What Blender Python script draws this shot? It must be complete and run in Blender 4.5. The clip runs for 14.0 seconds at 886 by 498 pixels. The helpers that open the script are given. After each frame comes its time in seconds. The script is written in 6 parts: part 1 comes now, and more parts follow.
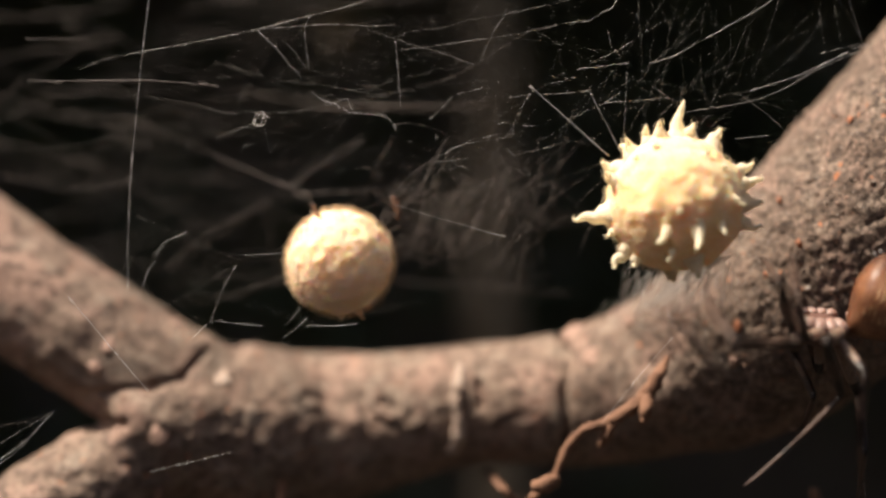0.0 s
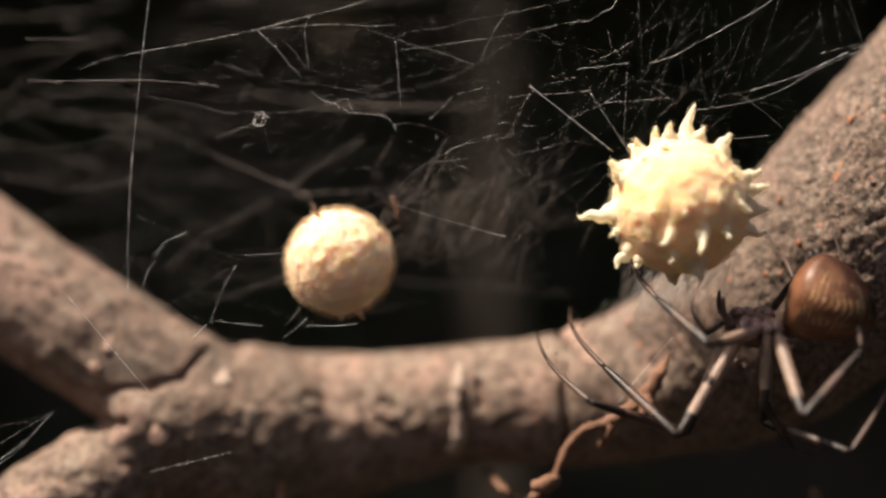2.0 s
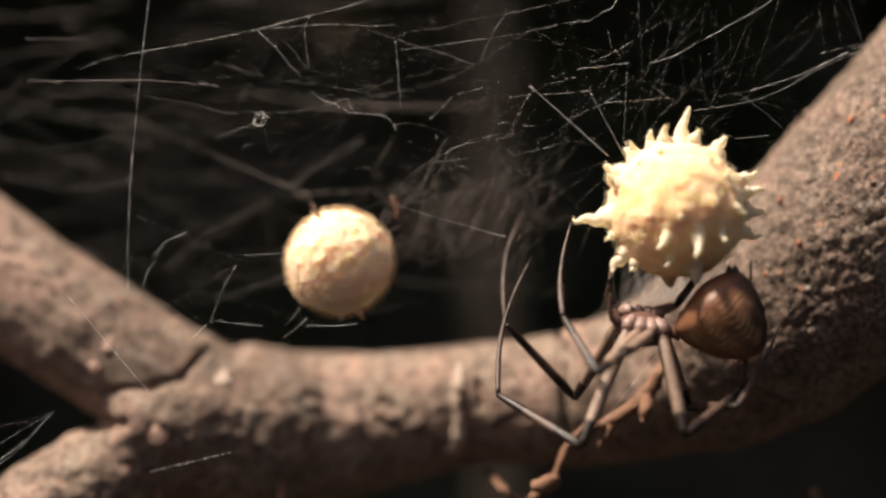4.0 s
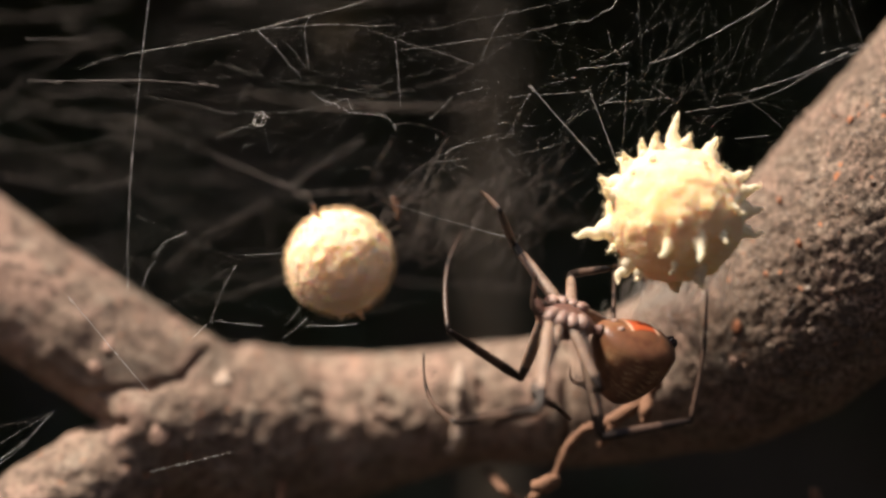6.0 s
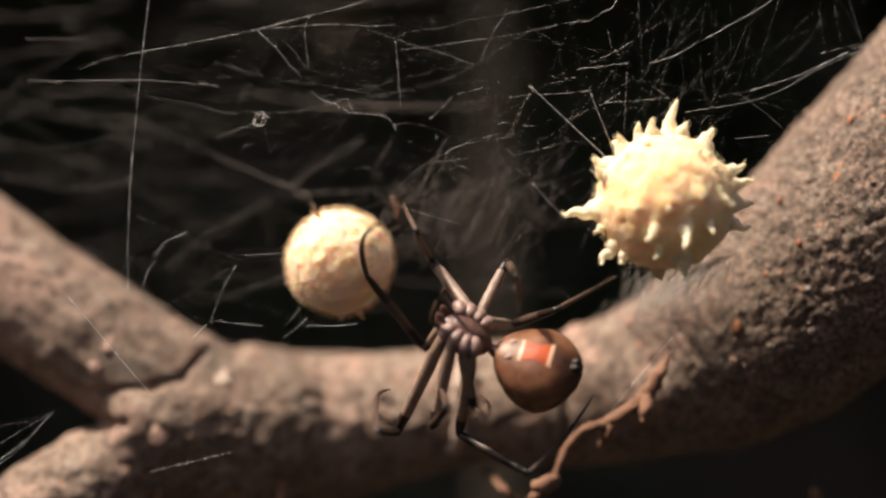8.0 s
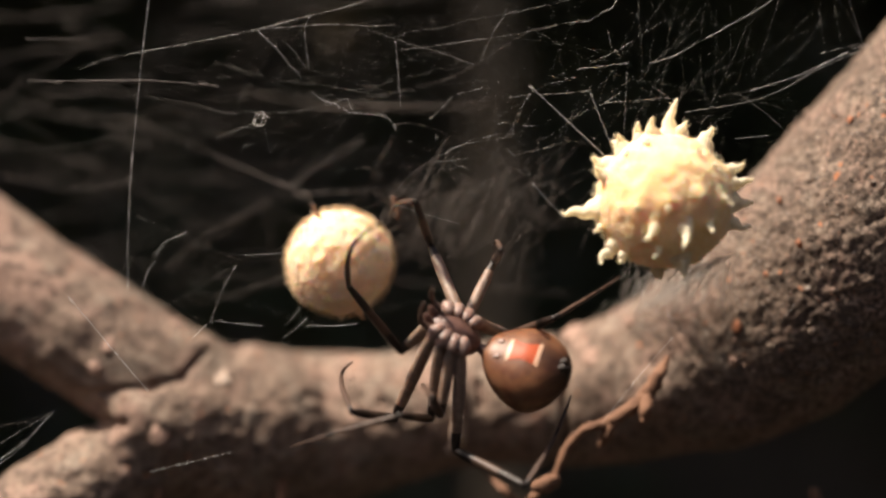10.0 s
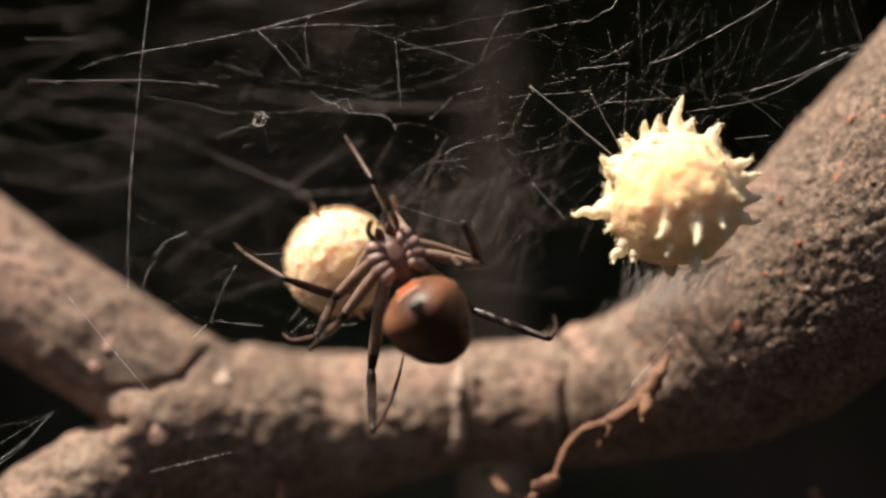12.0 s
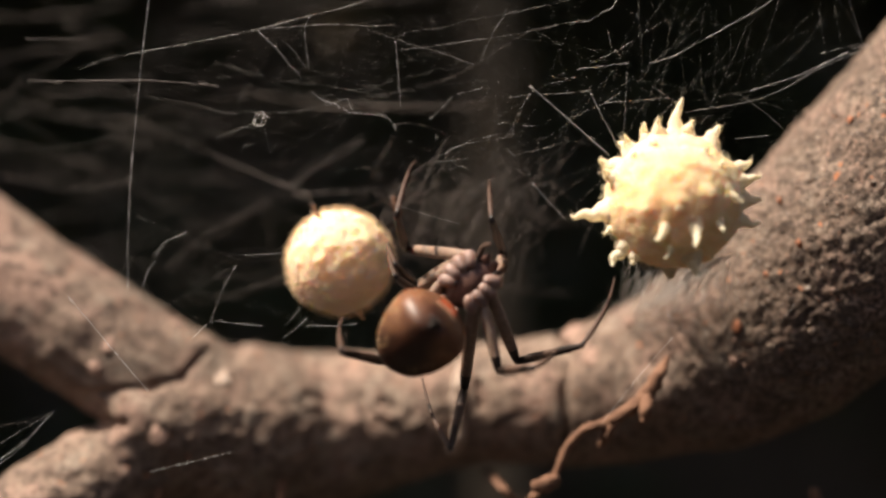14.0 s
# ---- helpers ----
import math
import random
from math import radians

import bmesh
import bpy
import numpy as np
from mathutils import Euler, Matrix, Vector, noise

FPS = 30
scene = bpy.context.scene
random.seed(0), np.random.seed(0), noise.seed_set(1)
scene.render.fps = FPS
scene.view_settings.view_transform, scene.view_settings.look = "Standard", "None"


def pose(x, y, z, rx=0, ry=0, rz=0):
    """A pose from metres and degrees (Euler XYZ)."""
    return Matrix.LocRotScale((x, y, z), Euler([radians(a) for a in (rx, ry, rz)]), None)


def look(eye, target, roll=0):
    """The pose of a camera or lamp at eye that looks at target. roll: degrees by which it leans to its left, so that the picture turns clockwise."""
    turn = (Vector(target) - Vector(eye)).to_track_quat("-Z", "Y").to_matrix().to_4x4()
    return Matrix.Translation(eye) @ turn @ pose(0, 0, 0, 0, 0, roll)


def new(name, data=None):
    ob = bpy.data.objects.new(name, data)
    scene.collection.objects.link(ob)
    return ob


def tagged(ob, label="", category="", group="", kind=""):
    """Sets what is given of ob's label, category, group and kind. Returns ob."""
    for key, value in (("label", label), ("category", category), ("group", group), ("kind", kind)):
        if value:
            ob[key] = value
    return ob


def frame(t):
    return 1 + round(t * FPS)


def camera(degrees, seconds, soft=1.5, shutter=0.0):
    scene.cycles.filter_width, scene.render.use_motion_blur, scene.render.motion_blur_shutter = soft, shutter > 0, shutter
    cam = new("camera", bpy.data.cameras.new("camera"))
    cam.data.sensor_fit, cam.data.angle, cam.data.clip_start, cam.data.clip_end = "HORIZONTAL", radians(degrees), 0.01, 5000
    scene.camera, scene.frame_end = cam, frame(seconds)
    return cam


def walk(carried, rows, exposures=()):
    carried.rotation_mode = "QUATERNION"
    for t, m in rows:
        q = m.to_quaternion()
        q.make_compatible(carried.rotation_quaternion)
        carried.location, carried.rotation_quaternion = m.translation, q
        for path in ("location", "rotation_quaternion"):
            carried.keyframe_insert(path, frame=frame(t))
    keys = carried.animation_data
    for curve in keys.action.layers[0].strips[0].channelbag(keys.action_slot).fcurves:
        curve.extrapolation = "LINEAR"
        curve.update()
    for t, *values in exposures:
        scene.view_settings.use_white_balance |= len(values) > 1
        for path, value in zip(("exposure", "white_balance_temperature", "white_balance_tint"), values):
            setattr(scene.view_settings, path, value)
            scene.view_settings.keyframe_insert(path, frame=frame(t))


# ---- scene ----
# ================= camera =================
# A fixed close-up camera, about ten centimetres from two egg sacs a centimetre wide.
MM = 0.001
cam = camera(40, 14.0, soft=2.5)
cam.data.dof.use_dof = True
cam.data.dof.focus_distance = 0.0980
cam.data.dof.aperture_fstop = 9.0
EYE = (0, -96.93 * MM, 0)
walk(cam, [(0.0, look(EYE, (0, 0, 0))), (14.0, look(EYE, (0, 0, 0)))], exposures=[(0.0, 1.15), (14.0, 1.15)])

# ================= light =================
TO_SUN = Vector((-0.47, -0.085, 0.87)).normalized()
world = bpy.data.worlds.new("sky")
scene.world = world
world.use_nodes = True
sky = world.node_tree.nodes.new("ShaderNodeTexSky")
sky.sky_type = "NISHITA"
sky.sun_disc = False
sky.air_density, sky.dust_density, sky.ozone_density = 0.7, 6.0, 0.2
sky.sun_elevation = math.asin(TO_SUN.z)
sky.sun_rotation = math.atan2(TO_SUN.x, TO_SUN.y)
ground_light = world.node_tree.nodes["Background"]
ground_light.inputs["Strength"].default_value = 0.063
world.node_tree.links.new(sky.outputs[0], ground_light.inputs["Color"])

sun = new("sun", bpy.data.lights.new("sun", "SUN"))
sun.data.energy = 5.0
sun.data.angle = radians(3.0)
sun.data.color = (1.0, 0.88, 0.74)
sun.matrix_world = look(TO_SUN, (0, 0, 0))

# ================= materials =================
def material(name):
    m = bpy.data.materials.new(name)
    m.use_nodes = True
    t = m.node_tree
    return m, t, t.nodes["Principled BSDF"]


def tex_noise(t, scale, detail=6.0, rough=0.6, stretch=(1, 1, 1)):
    """Noise in the object's own space: scale in features a metre."""
    co = t.nodes.new("ShaderNodeTexCoord")
    mp = t.nodes.new("ShaderNodeMapping")
    mp.inputs["Scale"].default_value = stretch
    n = t.nodes.new("ShaderNodeTexNoise")
    n.inputs["Scale"].default_value = scale
    n.inputs["Detail"].default_value = detail
    n.inputs["Roughness"].default_value = rough
    t.links.new(co.outputs["Object"], mp.inputs["Vector"])
    t.links.new(mp.outputs["Vector"], n.inputs["Vector"])
    return n.outputs["Fac"]


def tex_ramp(t, fac, stops):
    r = t.nodes.new("ShaderNodeValToRGB")
    while len(r.color_ramp.elements) < len(stops):
        r.color_ramp.elements.new(0.5)
    for e, (p, c) in zip(r.color_ramp.elements, stops):
        e.position, e.color = p, (*c, 1) if len(c) == 3 else c
    t.links.new(fac, r.inputs["Fac"])
    return r.outputs["Color"]


def tex_mix(t, fac, a, b, blend="MIX"):
    m = t.nodes.new("ShaderNodeMix")
    m.data_type, m.blend_type = "RGBA", blend
    for sock, v in ((m.inputs["Factor"], fac), (m.inputs["A"], a), (m.inputs["B"], b)):
        if isinstance(v, (int, float)):
            sock.default_value = v
        elif isinstance(v, tuple):
            sock.default_value = (*v, 1)
        else:
            t.links.new(v, sock)
    return m.outputs["Result"]


def tex_bump(t, bsdf, fac, strength, distance):
    b = t.nodes.new("ShaderNodeBump")
    b.inputs["Strength"].default_value = strength
    b.inputs["Distance"].default_value = distance
    t.links.new(fac, b.inputs["Height"])
    t.links.new(b.outputs["Normal"], bsdf.inputs["Normal"])


def grainy(name, dark, light, scale, rough=0.85, bump=0.4, depth=0.0002, fine=4.0, tint=None):
    """Two colours mixed by coarse and fine noise, with relief; tint: a third colour in patches."""
    m, t, b = material(name)
    big, small = tex_noise(t, scale), tex_noise(t, scale * fine, 8.0, 0.7)
    c = tex_mix(t, tex_ramp(t, big, [(0.35, (0, 0, 0)), (0.65, (1, 1, 1))]), dark, light)
    c = tex_mix(t, 0.55, c, tex_ramp(t, small, [(0.3, dark), (0.7, light)]))
    if tint:
        patch = tex_ramp(t, tex_noise(t, scale * 0.7, 3.0, 0.5, (1.3, 1, 0.8)), [(0.54, (0, 0, 0)), (0.68, (1, 1, 1))])
        c = tex_mix(t, patch, c, tint)
    t.links.new(c, b.inputs["Base Color"])
    b.inputs["Roughness"].default_value = rough
    tex_bump(t, b, small, bump, depth)
    return m


def bark_skin():
    """Grey-brown bark: broad patches, fine grit with dark pits, pale flecks and deep relief."""
    m, t, b = material("bark")
    big, mid = tex_noise(t, 260, 5.0), tex_noise(t, 620, 6.0, 0.65, (1, 1, 0.8))
    grit, fine = tex_noise(t, 2400, 4.0, 0.6), tex_noise(t, 5200, 3.0, 0.6)
    c = tex_mix(t, tex_ramp(t, big, [(0.32, (0, 0, 0)), (0.66, (1, 1, 1))]), (0.077, 0.047, 0.035), (0.264, 0.182, 0.134))
    c = tex_mix(t, 0.6, c, tex_ramp(t, mid, [(0.30, (0.077, 0.046, 0.033)), (0.70, (0.297, 0.216, 0.161))]))
    warm = tex_ramp(t, tex_noise(t, 190, 3.0, 0.5, (1.3, 1, 0.8)), [(0.47, (0, 0, 0)), (0.62, (0.75, 0.75, 0.75))])
    c = tex_mix(t, warm, c, (0.319, 0.198, 0.151))
    pale = tex_ramp(t, tex_noise(t, 330, 4.0, 0.6), [(0.52, (0, 0, 0)), (0.66, (0.65, 0.65, 0.65))])
    c = tex_mix(t, pale, c, (0.275, 0.223, 0.174))
    mottle = tex_noise(t, 1050, 4.0, 0.65)
    c = tex_mix(t, tex_ramp(t, mottle, [(0.38, (0.9, 0.9, 0.9)), (0.48, (0, 0, 0))]), c, (0.055, 0.036, 0.028))
    c = tex_mix(t, tex_ramp(t, mottle, [(0.58, (0, 0, 0)), (0.68, (0.7, 0.7, 0.7))]), c, (0.374, 0.248, 0.198))
    gritty = tex_mix(t, tex_ramp(t, grit, [(0.60, (0, 0, 0)), (0.70, (0.75, 0.75, 0.75))]), c, (0.281, 0.216, 0.161))
    gritty = tex_mix(t, tex_ramp(t, grit, [(0.43, (0.9, 0.9, 0.9)), (0.53, (0, 0, 0))]), gritty, (0.031, 0.020, 0.014))
    gritty = tex_mix(t, 0.35, gritty, (0.075, 0.053, 0.040))
    co, sep, limb = t.nodes.new("ShaderNodeTexCoord"), t.nodes.new("ShaderNodeSeparateXYZ"), t.nodes.new("ShaderNodeMapRange")
    limb.inputs["From Min"].default_value, limb.inputs["From Max"].default_value = 0.012, 0.030
    limb.inputs["To Min"].default_value = 0.45
    t.links.new(co.outputs["Object"], sep.inputs[0])
    t.links.new(sep.outputs["X"], limb.inputs["Value"])
    c = tex_mix(t, limb.outputs["Result"], c, gritty)
    rust = tex_ramp(t, tex_noise(t, 1300, 2.0, 0.4), [(0.71, (0, 0, 0)), (0.75, (0.9, 0.9, 0.9))])
    c = tex_mix(t, rust, c, (0.374, 0.143, 0.066))
    t.links.new(c, b.inputs["Base Color"])
    b.inputs["Roughness"].default_value = 0.85
    b.inputs["Specular IOR Level"].default_value = 0.3
    high = t.nodes.new("ShaderNodeMath")
    high.operation = "MULTIPLY_ADD"
    high.inputs[1].default_value = 0.45
    t.links.new(fine, high.inputs[0])
    t.links.new(grit, high.inputs[2])
    tex_bump(t, b, high.outputs[0], 0.6, 0.00012)
    return m


BARK = bark_skin()
WART = grainy("pink_bark", (0.17, 0.095, 0.068), (0.36, 0.235, 0.18), 900)
SCAR = grainy("pale_scar", (0.22, 0.13, 0.09), (0.46, 0.38, 0.31), 700)
RUST = grainy("rust_bark", (0.085, 0.036, 0.019), (0.225, 0.112, 0.062), 800)
LICHEN = grainy("orange_lichen", (0.20, 0.065, 0.028), (0.34, 0.13, 0.06), 1500)
BROWN_LEAF = grainy("dead_leaf", (0.16, 0.115, 0.054), (0.30, 0.22, 0.115), 60)
# low thicket: the shade at lower right is put into this darker colour
LOW_SHADE = grainy("shade_dark_thicket", (0.030, 0.024, 0.017), (0.095, 0.076, 0.056), 30)
# litter coloured near black: stands in for foliage shade and cuts bounced light
SOIL = grainy("shade_dark_litter", (0.008, 0.006, 0.0045), (0.026, 0.018, 0.012), 30)
# HEDGE and LIGHT_HEDGE: one thicket, shade and light put into its colour
HEDGE = grainy("shade_toned_thicket", (0.055, 0.050, 0.038), (0.212, 0.184, 0.140), 9, bump=0.8, depth=0.02)
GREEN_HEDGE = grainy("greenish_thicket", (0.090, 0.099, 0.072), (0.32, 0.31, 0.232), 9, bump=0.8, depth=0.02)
LIGHT_HEDGE = grainy("light_toned_thicket", (0.09, 0.095, 0.065), (0.34, 0.31, 0.23), 9, bump=0.8, depth=0.02)
LEAF = grainy("shaded_leaf", (0.030, 0.038, 0.018), (0.085, 0.095, 0.045), 40, rough=0.6)
FAR_BARK = grainy("far_bark", (0.105, 0.079, 0.048), (0.22, 0.168, 0.105), 60)


def silk_sac(name, dark, light, scale, glow=0.7, reach=0.0007, through_light=0.0, nap=0.2):
    """Papery silk; through_light: the share of light that passes through thin tufts."""
    m, t, b = material(name)
    fibre, big = tex_noise(t, scale * 12, 6.0, 0.7), tex_noise(t, scale, 4.0)
    c = tex_mix(t, tex_ramp(t, big, [(0.3, (0, 0, 0)), (0.7, (1, 1, 1))]), dark, light)
    c = tex_mix(t, 0.3, c, tex_ramp(t, fibre, [(0.3, dark), (0.7, light)]))
    t.links.new(c, b.inputs["Base Color"])
    b.inputs["Roughness"].default_value = 0.8
    b.inputs["Specular IOR Level"].default_value = 0.25
    b.inputs["Subsurface Weight"].default_value = glow
    b.inputs["Subsurface Radius"].default_value = (1.0, 0.55, 0.22)
    b.inputs["Subsurface Scale"].default_value = reach
    tex_bump(t, b, fibre, nap, 0.00018)
    if through_light:
        thin = t.nodes.new("ShaderNodeBsdfTranslucent")
        t.links.new(c, thin.inputs["Color"])
        blend = t.nodes.new("ShaderNodeMixShader")
        blend.inputs[0].default_value = through_light
        t.links.new(b.outputs[0], blend.inputs[1])
        t.links.new(thin.outputs[0], blend.inputs[2])
        t.links.new(blend.outputs[0], t.nodes["Material Output"].inputs["Surface"])
    return m


CREAM_TUFT = silk_sac("cream_tuft", (0.90, 0.80, 0.58), (0.95, 0.90, 0.75), 900, 0.0, 0.0003, 0.5)
TAN_TUFT = silk_sac("tan_tuft", (0.84, 0.62, 0.40), (0.92, 0.76, 0.53), 900, 0.0, 0.0003, 0.35)
CREAM = silk_sac("cream_silk", (0.72, 0.45, 0.22), (0.92, 0.70, 0.42), 330, 0.85, 0.0016)
TAN = silk_sac("tan_silk", (0.86, 0.60, 0.39), (0.93, 0.75, 0.52), 200, 0.9, 0.0014, 0.0, 0.3)


def silk(name, colour, rough):
    m, t, b = material(name)
    t.links.new(tex_ramp(t, tex_noise(t, 220, 5.0, 0.7), [(0.36, tuple(0.45 * c for c in colour)), (0.62, colour)]), b.inputs["Base Color"])
    b.inputs["Roughness"].default_value = rough
    return m


SILK = silk("web_silk", (0.60, 0.575, 0.535), 0.35)
FAINT_SILK = silk("faint_silk", (0.20, 0.19, 0.165), 0.6)
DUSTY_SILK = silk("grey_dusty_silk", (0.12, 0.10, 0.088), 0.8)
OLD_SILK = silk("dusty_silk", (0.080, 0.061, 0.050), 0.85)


def crumbs():
    """Bark crumbs, each of its own tone: dark, grey-brown, pale or orange."""
    m, t, b = material("bark_crumbs")
    geo = t.nodes.new("ShaderNodeNewGeometry")
    tone = tex_ramp(t, geo.outputs["Random Per Island"], [(0.0, (0.05, 0.033, 0.025)), (0.35, (0.13, 0.09, 0.066)), (0.75, (0.25, 0.185, 0.14)), (0.92, (0.33, 0.26, 0.20)), (0.97, (0.34, 0.14, 0.07))])
    t.links.new(tex_mix(t, 0.3, tone, tex_ramp(t, tex_noise(t, 3000), [(0.3, (0.05, 0.035, 0.025)), (0.7, (0.25, 0.18, 0.14))])), b.inputs["Base Color"])
    b.inputs["Roughness"].default_value = 0.45
    return m


GRIT = crumbs()
DUSTY_NAP = silk("dusty_nap", (0.42, 0.38, 0.33), 0.8)
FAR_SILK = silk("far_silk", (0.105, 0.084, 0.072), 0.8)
BRIGHT_SILK = silk("bright_silk", (0.86, 0.84, 0.80), 0.3)

# ================= shaping =================
def mesh_from(name, verts, faces, mats, smooth=True):
    """verts in millimetres."""
    me = bpy.data.meshes.new(name)
    me.from_pydata([(x * MM, y * MM, z * MM) for x, y, z in verts], [], faces)
    for m in mats if isinstance(mats, (list, tuple)) else [mats]:
        me.materials.append(m)
    me.shade_smooth() if smooth else me.shade_flat()
    return me


def part(name, me, parent, label=""):
    ob = new(name, me)
    ob.parent = parent
    return tagged(ob, label)


def glide(points, n):
    """n + 1 points on a smooth curve through the points (any number of columns)."""
    p = np.array(points, float)
    if len(p) == 2:
        s = np.linspace(0, 1, n + 1)[:, None]
        return p[0] + (p[1] - p[0]) * s
    q = np.vstack([2 * p[0] - p[1], p, 2 * p[-1] - p[-2]])
    out = []
    for s in np.linspace(0, len(p) - 1, n + 1):
        i = min(int(s), len(p) - 2)
        f = s - i
        a, b, c, d = q[i:i + 4]
        out.append(b + 0.5 * f * (c - a + f * (2 * a - 5 * b + 4 * c - d + f * (3 * (b - c) + d - a))))
    return np.array(out)


def tube(rows, n=24, sides=10, ridge=None, rough=0.0, seed=0):
    """Verts and faces of a closed tube along rows of (x, y, z, radius); rough: relief as a share of the radius."""
    c = glide(rows, n)
    p, r = c[:, :3], c[:, 3]
    verts, faces = [], []
    side = None
    for i in range(n + 1):
        way = Vector(p[min(i + 1, n)] - p[max(i - 1, 0)]).normalized()
        if side is None:
            side = way.orthogonal().normalized()
        side = (side - way * side.dot(way)).normalized()
        other = way.cross(side)
        for k in range(sides):
            a = 2 * math.pi * k / sides
            d = side * math.cos(a) + other * math.sin(a)
            rr = r[i]
            if rough:
                rr *= 1 + rough * noise.noise(Vector(p[i]) * (1.2 / max(r.mean(), 0.05)) + d * 1.7 + Vector((seed, 0, 0)))
            verts.append(tuple(Vector(p[i]) + d * rr))
    for i in range(n):
        for k in range(sides):
            a, b = i * sides + k, i * sides + (k + 1) % sides
            faces.append((a, b, b + sides, a + sides))
    faces.append(tuple(range(sides))[::-1])
    faces.append(tuple(range(n * sides, (n + 1) * sides)))
    return verts, faces


def joined(pieces):
    verts, faces = [], []
    for v, f in pieces:
        o = len(verts)
        verts += v
        faces += [tuple(i + o for i in q) for q in f]
    return verts, faces


# ================= setting =================
def box_wall(name, x0, x1, y0, y1, z0, z1, mat, label, leaves=0):
    """A slab, metres."""
    bm = bmesh.new()
    bmesh.ops.create_cube(bm, size=1)
    for v in bm.verts:
        v.co = ((x0 + x1) / 2 + v.co.x * (x1 - x0), (y0 + y1) / 2 + v.co.y * (y1 - y0), (z0 + z1) / 2 + v.co.z * (z1 - z0))
    me = bpy.data.meshes.new(name)
    bm.to_mesh(me)
    me.materials.append(mat)
    ob = tagged(new(name, me), label, "background", kind="structure")
    if leaves:
        rnd = random.Random(len(name) + leaves)
        verts, faces = [], []
        for i in range(leaves):
            c = Vector((rnd.uniform(x0, x1), rnd.uniform(y0, y1), rnd.uniform(z0, z1)))
            thin = min(range(3), key=lambda k: (x1 - x0, y1 - y0, z1 - z0)[k])
            c[thin] = (x0, y0, z0)[thin] - 0.02 if i % 2 else (x1, y1, z1)[thin] + 0.02
            a = Vector((rnd.gauss(0, 1), rnd.gauss(0, 1), rnd.gauss(0, 1))).normalized()
            b = a.orthogonal().normalized()
            l, w = rnd.uniform(0.02, 0.045), rnd.uniform(0.009, 0.016)
            up = a.cross(b) * w * 0.4
            o = len(verts)
            verts += [tuple(q * 1000) for q in (c - a * l, c + b * w, c + a * l, c - b * w, c + up)]
            faces += [(o, o + 1, o + 4), (o + 1, o + 2, o + 4), (o + 2, o + 3, o + 4), (o + 3, o, o + 4)]
        tagged(new("foliage", mesh_from("foliage", verts, faces, LEAF, False)), "small dull green leaves in the shade of the thicket", "foliage", kind="stuff")
    return ob


box_wall("ground", -40, 40, -40, 40, -0.5, -0.4, SOIL, "brown dry leaf litter under a thicket, darkened for shade")
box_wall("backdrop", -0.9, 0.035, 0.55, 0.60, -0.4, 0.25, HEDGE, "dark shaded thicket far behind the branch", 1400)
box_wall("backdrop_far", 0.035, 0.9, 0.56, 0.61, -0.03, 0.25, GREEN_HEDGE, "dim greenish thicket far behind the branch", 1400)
# lower slab coloured darker than its neighbours in place of shade
box_wall("backdrop_low", 0.035, 0.9, 0.57, 0.62, -0.4, -0.03, LOW_SHADE, "low part of the thicket, its shade put into the colour", 500)
# unseen side and front walls, added to limit how much sky light enters
box_wall("backdrop_side", -0.95, -0.9, 0.1, 0.60, -0.4, 0.25, HEDGE, "unseen dark thicket wall beside the branch", 2600)
box_wall("backdrop_end", 0.9, 0.95, 0.1, 0.60, -0.4, 0.25, HEDGE, "unseen dark thicket wall beside the branch", 2600)
# lighter wall behind the viewer; its height sets the frontal fill
box_wall("backdrop_front", -0.95, 0.95, -0.80, -0.75, -0.4, 0.28, LIGHT_HEDGE, "unseen light-toned thicket wall behind the viewer", 2600)
box_wall("backdrop_left", -0.95, -0.90, -0.75, 0.1, -0.4, 0.3, HEDGE, "unseen dark thicket wall beside the viewer", 2600)
box_wall("backdrop_right", 0.90, 0.95, -0.75, 0.1, -0.4, 0.3, HEDGE, "unseen dark thicket wall beside the viewer", 2600)
# sun blocker above the view, added to keep the backdrop dark
box_wall("backdrop_top", -0.95, 0.95, 0.14, 0.60, 0.25, 0.27, HEDGE, "unseen foliage roof added to shade the thicket behind", 2600)

v, f = tube([(18.39, 260, -158.9, 8.62), (15.91, 260, -42.92, 8.29), (13.92, 260, 39.94, 7.95), (14.58, 260, 155.9, 6.96)], 60, 24, rough=0.25)
stem = tagged(new("tree_stem", mesh_from("tree_stem", v, f, FAR_BARK)), "dim brown upright stem far behind the web", "tree stem")
for rows in ([(15.68, 255, -32.51, 5.0), (8.096, 245, -18.89, 2.6), (5.631, 240, -9.229, 1.8)], [(14.38, 255, 36.92, 4.5), (20.98, 248, 46.6, 2.2), (23.18, 245, 55.72, 1.2)]):
    v, f = tube(rows, 14, 12, rough=0.3)
    part("branch_stub", mesh_from("branch_stub", v, f, FAR_BARK), stem)


